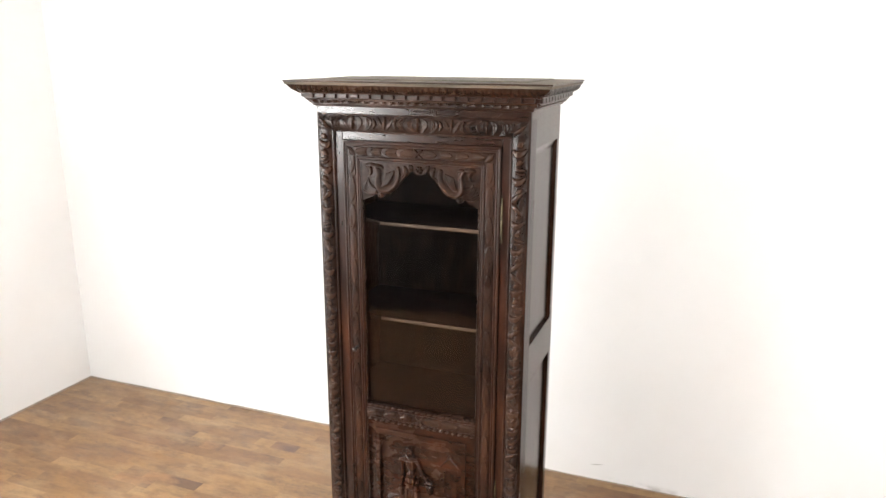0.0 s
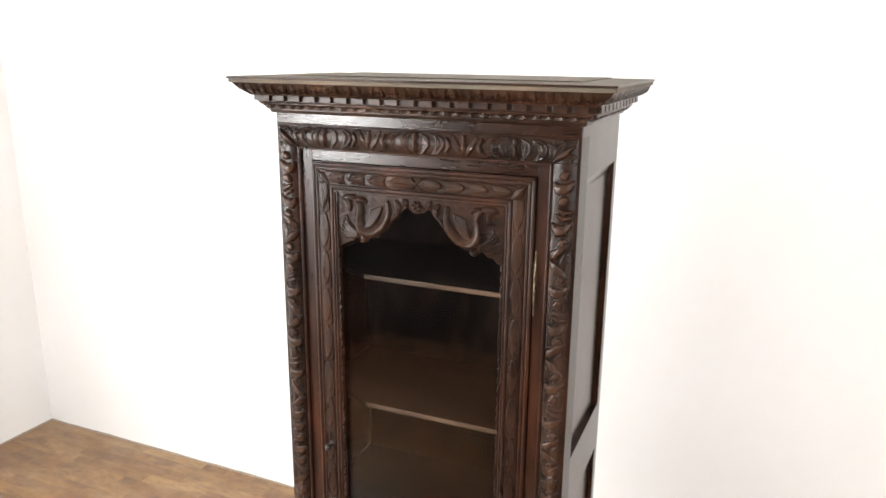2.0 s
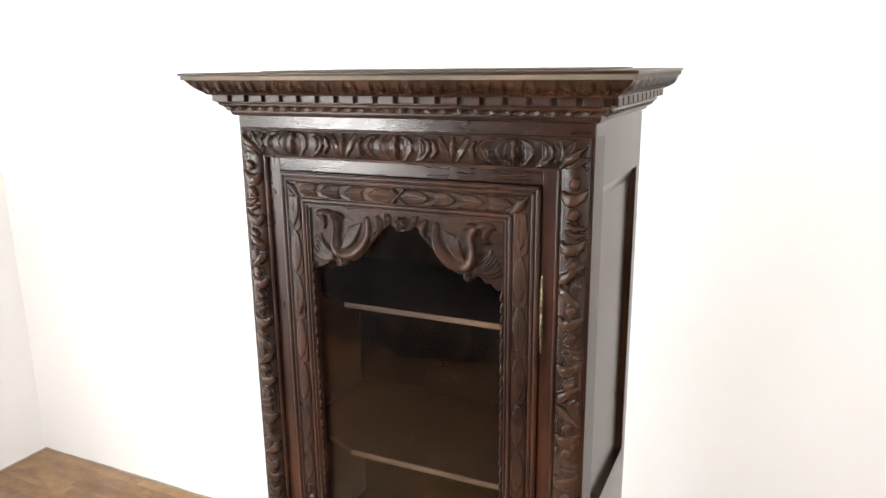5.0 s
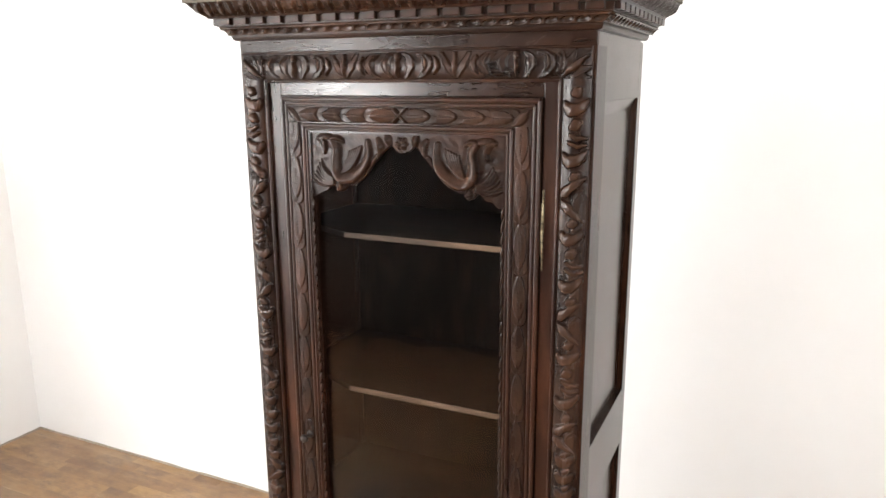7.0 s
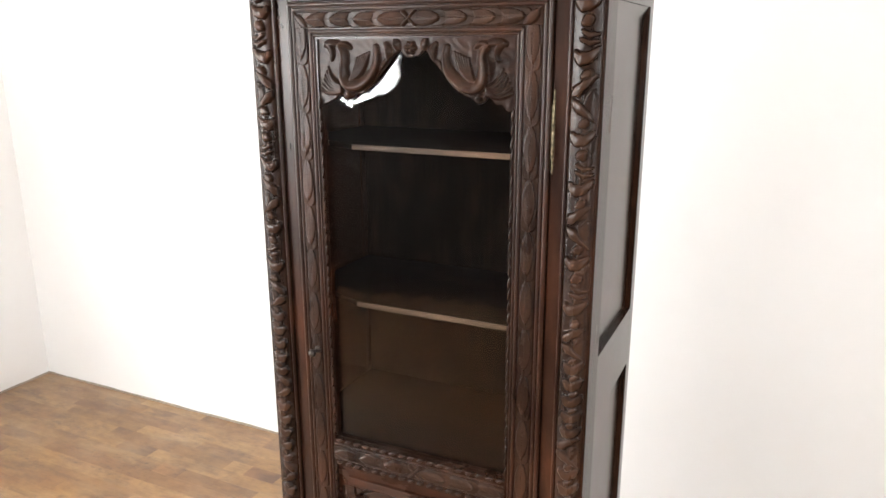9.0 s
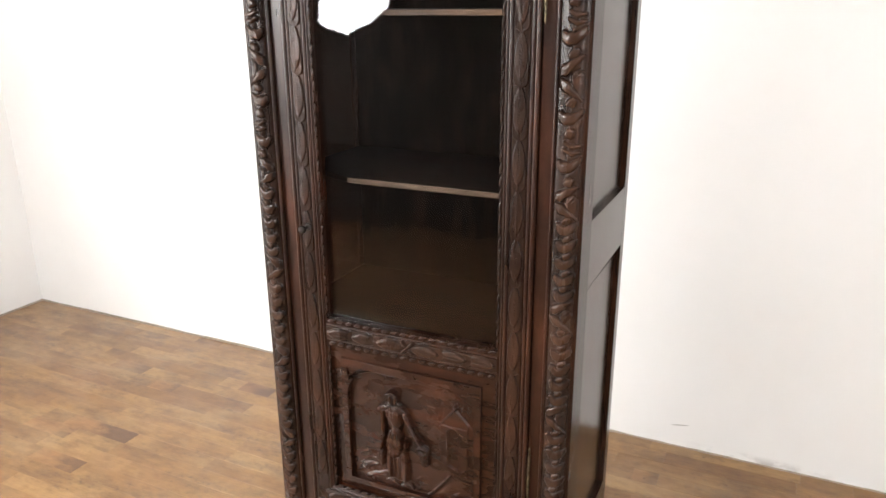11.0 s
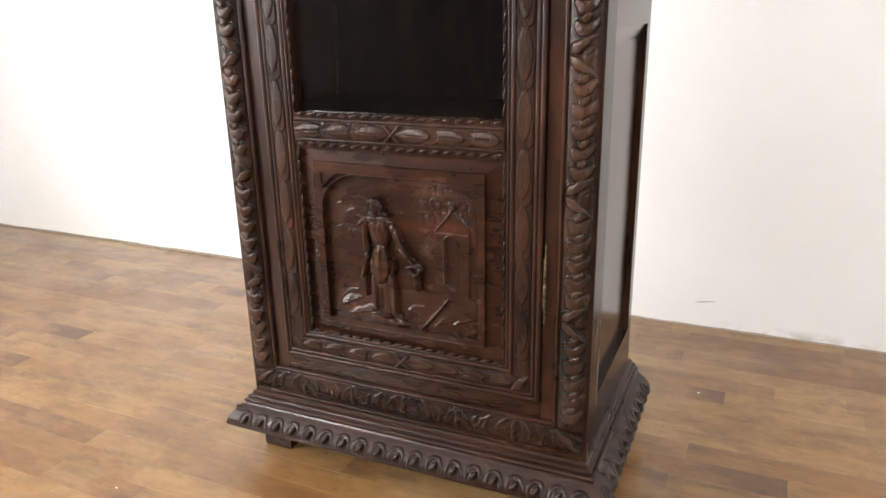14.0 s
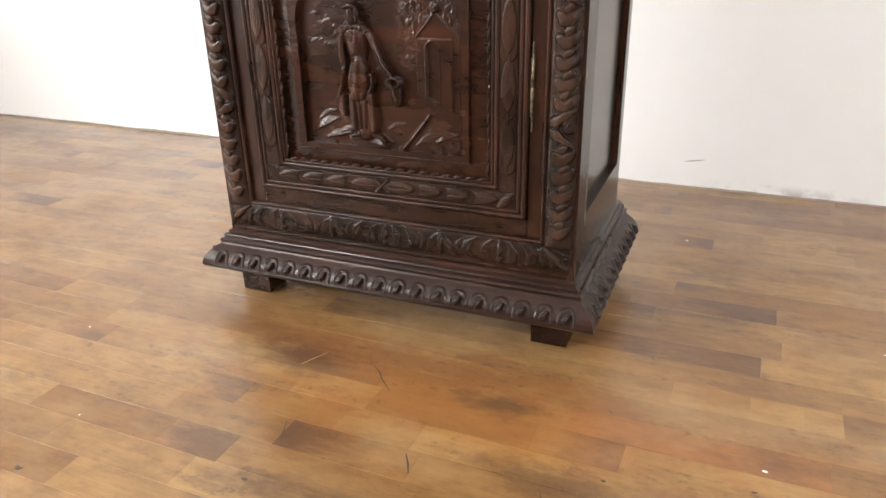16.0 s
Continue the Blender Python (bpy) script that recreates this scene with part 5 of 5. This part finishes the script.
# ---- studio lamp by the far corner, seen as a reflection in the door's glass ----
def softbox_lamp(m):
    """A six-sided softbox on a tripod stand; it faces +y of the pose m, whose origin lies under it on the floor."""
    lamp = tagged(new("softbox_lamp"), "lit six-sided white softbox lamp on a black tripod stand", "studio lamp")
    lamp.matrix_world = m
    r, zc = 0.270, 1.404
    rim = [(r * math.sin(math.pi * k / 3), zc - r * math.cos(math.pi * k / 3)) for k in range(6)]
    bm = bmesh.new()
    front = [bm.verts.new((x, 0.0, z)) for x, z in rim]
    back = [bm.verts.new((x, -0.006, z)) for x, z in rim]
    bm.faces.new(front)
    bm.faces.new(back[::-1])
    for k in range(6):
        bm.faces.new((front[k - 1], front[k], back[k], back[k - 1]))
    bmesh.ops.recalc_face_normals(bm, faces=bm.faces)
    part("diffuser", bm, LAMP_CLOTH, lamp, "glowing white diffuser cloth")
    bm = bmesh.new()
    wide = [bm.verts.new((1.02 * x, 0.012, zc + 1.02 * (z - zc))) for x, z in rim]
    wide_in = [bm.verts.new((1.01 * x, -0.007, zc + 1.01 * (z - zc))) for x, z in rim]
    neck = [bm.verts.new((0.18 * x, -0.150, zc + 0.18 * (z - zc))) for x, z in rim]
    for k in range(6):
        bm.faces.new((wide[k - 1], wide[k], wide_in[k], wide_in[k - 1]))
        bm.faces.new((wide_in[k - 1], wide_in[k], neck[k], neck[k - 1]))
    bm.faces.new(neck)
    part("shell", bm, BLACK_CLOTH, lamp, "black cloth shell")
    part("head", box(-0.045, 0.045, -0.300, -0.148, zc - 0.05, zc + 0.05, 0.008), BLACK_CLOTH, lamp)
    part("pole", lathe([(0.016, 0.02), (0.016, 0.70), (0.013, 0.71), (0.013, 1.15), (0.010, 1.16), (0.010, zc - 0.05)], at=(0, -0.18)), BLACK_CLOTH, lamp)
    for k in range(3):
        a = math.pi / 2 + k * 2 * math.pi / 3
        bm = box(-0.009, 0.009, 0.016, 0.30, -0.006, 0.006, 0.002)
        bmesh.ops.transform(bm, verts=bm.verts, matrix=Matrix.Translation((0, -0.18, 0.20)) @ Matrix.Rotation(a - math.pi / 2, 4, "Z") @ Matrix.Rotation(-math.atan2(0.191, 0.232), 4, "X"))
        part("leg", bm, BLACK_CLOTH, lamp)


def lamp_cloth():
    m, n, l, b = material("diffuser_cloth")
    b.inputs["Base Color"].default_value = (0.85, 0.85, 0.84, 1)
    b.inputs["Emission Color"].default_value = (1.0, 0.995, 0.985, 1)
    b.inputs["Emission Strength"].default_value = 76.0
    return m


LAMP_CLOTH, BLACK_CLOTH = lamp_cloth(), plain("black_cloth", (0.02, 0.02, 0.02), 0.7)
softbox_lamp(pose(-2.238, -0.30, 0.0, 0, 0, -12))

# ---- floor ----
BOARD, ROW0 = 0.0586, 1.4006  # pitch of the boards; south edge of row 0
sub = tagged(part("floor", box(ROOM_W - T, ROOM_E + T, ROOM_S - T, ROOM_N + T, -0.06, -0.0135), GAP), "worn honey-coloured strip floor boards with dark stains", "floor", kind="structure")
# boards that stand out: row, from x, to x, tone (d stained at the east end, w at the west end, l pale, r reddish)
MARKED = [(9, -0.669, -0.175, "d"), (9, -0.175, 0.339, "l"), (7, -0.299, -0.186, "l"), (7, -0.186, -0.124, "l"), (7, -0.124, -0.073, "l"), (4, -0.463, -0.340, "d"), (4, -0.340, 0.174, "l"),
          (2, -0.792, -0.587, "w"), (5, -0.905, -0.720, "r"), (4, -0.844, -0.710, "l"), (3, -0.977, -0.895, "d"), (1, -0.946, -0.844, "d"), (6, -1.892, -1.471, "d"), (4, -1.347, -1.244, "d"), (0, -0.874, -0.525, "l"),
          (3, -0.607, -0.402, "l"), (12, -0.412, -0.155, "d"), (11, -0.504, -0.360, "d"), (17, -0.371, -0.288, "d"), (5, -0.432, -0.093, "r"), (12, -2.190, -1.913, "d"), (11, -2.303, -2.108, "d"),
          (9, -2.118, -1.933, "d"), (17, -2.129, -2.015, "d"), (18, -2.375, -2.221, "d"), (19, -1.820, -1.687, "d"), (20, -0.473, -0.402, "d"), (23, -0.453, -0.042, "l"), (18, -0.186, -0.052, "l")]
TONES = {"d": PLANK_DARK, "w": PLANK_DARK_WEST, "l": PLANK_LIGHT, "r": PLANK_RED, "": PLANK}


def board_shape(length):
    g, c, w = 0.00012, 0.0001, BOARD
    lx, wy = length / 2 - g, w / 2 - g
    v = [(-lx, -wy, -0.013), (lx, -wy, -0.013), (lx, wy, -0.013), (-lx, wy, -0.013), (-lx, -wy, -c), (lx, -wy, -c), (lx, wy, -c), (-lx, wy, -c),
         (-lx + c, -wy + c, 0), (lx - c, -wy + c, 0), (lx - c, wy - c, 0), (-lx + c, wy - c, 0)]
    f = [(0, 1, 5, 4), (1, 2, 6, 5), (2, 3, 7, 6), (3, 0, 4, 7), (4, 5, 9, 8), (5, 6, 10, 9), (6, 7, 11, 10), (7, 4, 8, 11), (8, 9, 10, 11)]
    return v, f


board_meshes = {}


def board_mesh(cm, tone):
    if (cm, tone) not in board_meshes:
        me = bpy.data.meshes.new("board")
        v, f = board_shape(cm / 100)
        me.from_pydata(v, [], f)
        me.materials.append(TONES[tone])
        board_meshes[cm, tone] = me
    return board_meshes[cm, tone]


rng = random.Random(11)
# the second set is the unseen south boards, tinted for their reflection
rest = {"far": ([], []), "worn": ([], [])}
near = 0
first, last = math.floor((ROOM_S - 0.1 - ROW0) / BOARD), math.ceil((ROOM_N + 0.05 - ROW0) / BOARD)
west, east = round(100 * ROOM_W) - 12, round(100 * ROOM_E) + 12
for row in range(first, last):
    marks = sorted((round(100 * a), round(100 * b), k) for r, a, b, k in MARKED if r == row)
    runs, x = [], west
    for a, b, k in marks + [(east, east, "")]:
        while x < a:
            cm = min(a - x, rng.choices((14, 20, 28, 36, 46, 60, 78), (2, 3, 5, 5, 4, 3, 2))[0] + rng.randint(-4, 4))
            if 0 < a - x - cm < 8:
                cm = a - x
            runs.append((x, x + cm, ""))
            x += cm
        if b > a:
            runs.append((a, b, k))
            x = b
    for a, b, k in runs:
        cx, cy, cz = (a + b) / 200, ROW0 + (row + 0.5) * BOARD, rng.uniform(-0.0001, 0.0001)
        if k or (near < 270 and cy > 1.3 and -2.5 < cx < 0.4):
            part("board", board_mesh(b - a, k), None, sub).location = (cx, cy, cz)
            near += not k
        else:
            v, f = board_shape((b - a) / 100)
            rest_v, rest_f = rest["worn" if cy < 1.15 else "far"]
            o = len(rest_v)
            rest_v += [(p + cx, q + cy, w + cz) for p, q, w in v]
            rest_f += [tuple(i + o for i in q) for q in f]
for key, mat in (("far", PLANK_REST), ("worn", PLANK_MIRRORED)):
    me = bpy.data.meshes.new("boards")
    me.from_pydata(rest[key][0], [], rest[key][1])
    tagged(part("boards", me, mat, sub), kind="stuff")


def crack(points, wide):
    """A dark split in the floor's finish: a thin tapering strip just proud of the boards."""
    bm = bmesh.new()
    left, right = [], []
    for i, (x, y) in enumerate(points):
        w = wide * (0.35 + 0.65 * math.sin(math.pi * i / (len(points) - 1)))
        (x0, y0), (x1, y1) = points[max(0, i - 1)], points[min(len(points) - 1, i + 1)]
        d = Vector((x1 - x0, y1 - y0, 0)).normalized()
        side = Vector((-d.y, d.x, 0)) * w / 2
        left.append(bm.verts.new(Vector((x, y, 0.0009)) + side))
        right.append(bm.verts.new(Vector((x, y, 0.0009)) - side))
    for i in range(len(points) - 1):
        bm.faces.new((left[i], right[i], right[i + 1], left[i + 1]))
    return bm


SCRATCH = plain("bare_scratch", (0.46, 0.34, 0.21), 0.6)
CRACK, FLECK = plain("crack_dirt", (0.055, 0.032, 0.02), 0.7), plain("white_fleck", (0.75, 0.73, 0.69), 0.5)
for line, wide in ((((-0.7521, 1.7434), (-0.7326, 1.7281), (-0.7212, 1.7127), (-0.6945, 1.6881)), 0.0028),
                   (((-0.7994, 1.5682), (-0.7901, 1.5476), (-0.7757, 1.5179)), 0.0026), (((-0.6092, 1.5682), (-0.5969, 1.5497), (-0.5886, 1.5323)), 0.003), (((-0.4242, 1.5682), (-0.4190, 1.5559), (-0.4149, 1.5436)), 0.002)):
    part("crack", crack(line, wide), CRACK, sub)
part("pale_scratch", crack(((-0.8415, 1.7486), (-0.8518, 1.7281), (-0.8600, 1.7096), (-0.8641, 1.7035)), 0.0015), SCRATCH, sub)
for x, y, size, mat in ((-0.1672, 1.7045, 0.0030, FLECK), (0.0014, 2.0632, 0.0024, FLECK), (-0.3440, 2.4291, 0.0030, FLECK), (-1.2897, 1.6696, 0.0018, FLECK), (-1.0944, 1.4687, 0.0012, FLECK),
                        (-1.0769, 1.3519, 0.0050, CRACK), (-0.1774, 1.6594, 0.0026, CRACK), (-0.3532, 1.6122, 0.0028, CRACK), (-0.7809, 1.4462, 0.0036, CRACK)):
    bm = bmesh.new()
    ring = [(size * rng.uniform(0.6, 1.2), 2 * math.pi * k / 9) for k in range(9)]
    rim = [bm.verts.new((x + 1.4 * r * math.cos(a), y + 0.8 * r * math.sin(a), 0.0006)) for r, a in ring]
    crown = [bm.verts.new((x + 0.8 * r * math.cos(a), y + 0.45 * r * math.sin(a), 0.0014)) for r, a in ring]
    for k in range(9):
        bm.faces.new((rim[k - 1], rim[k], crown[k], crown[k - 1]))
    bm.faces.new(crown)
    part("paint_fleck" if mat is FLECK else "dark_spot", bm, mat, sub)
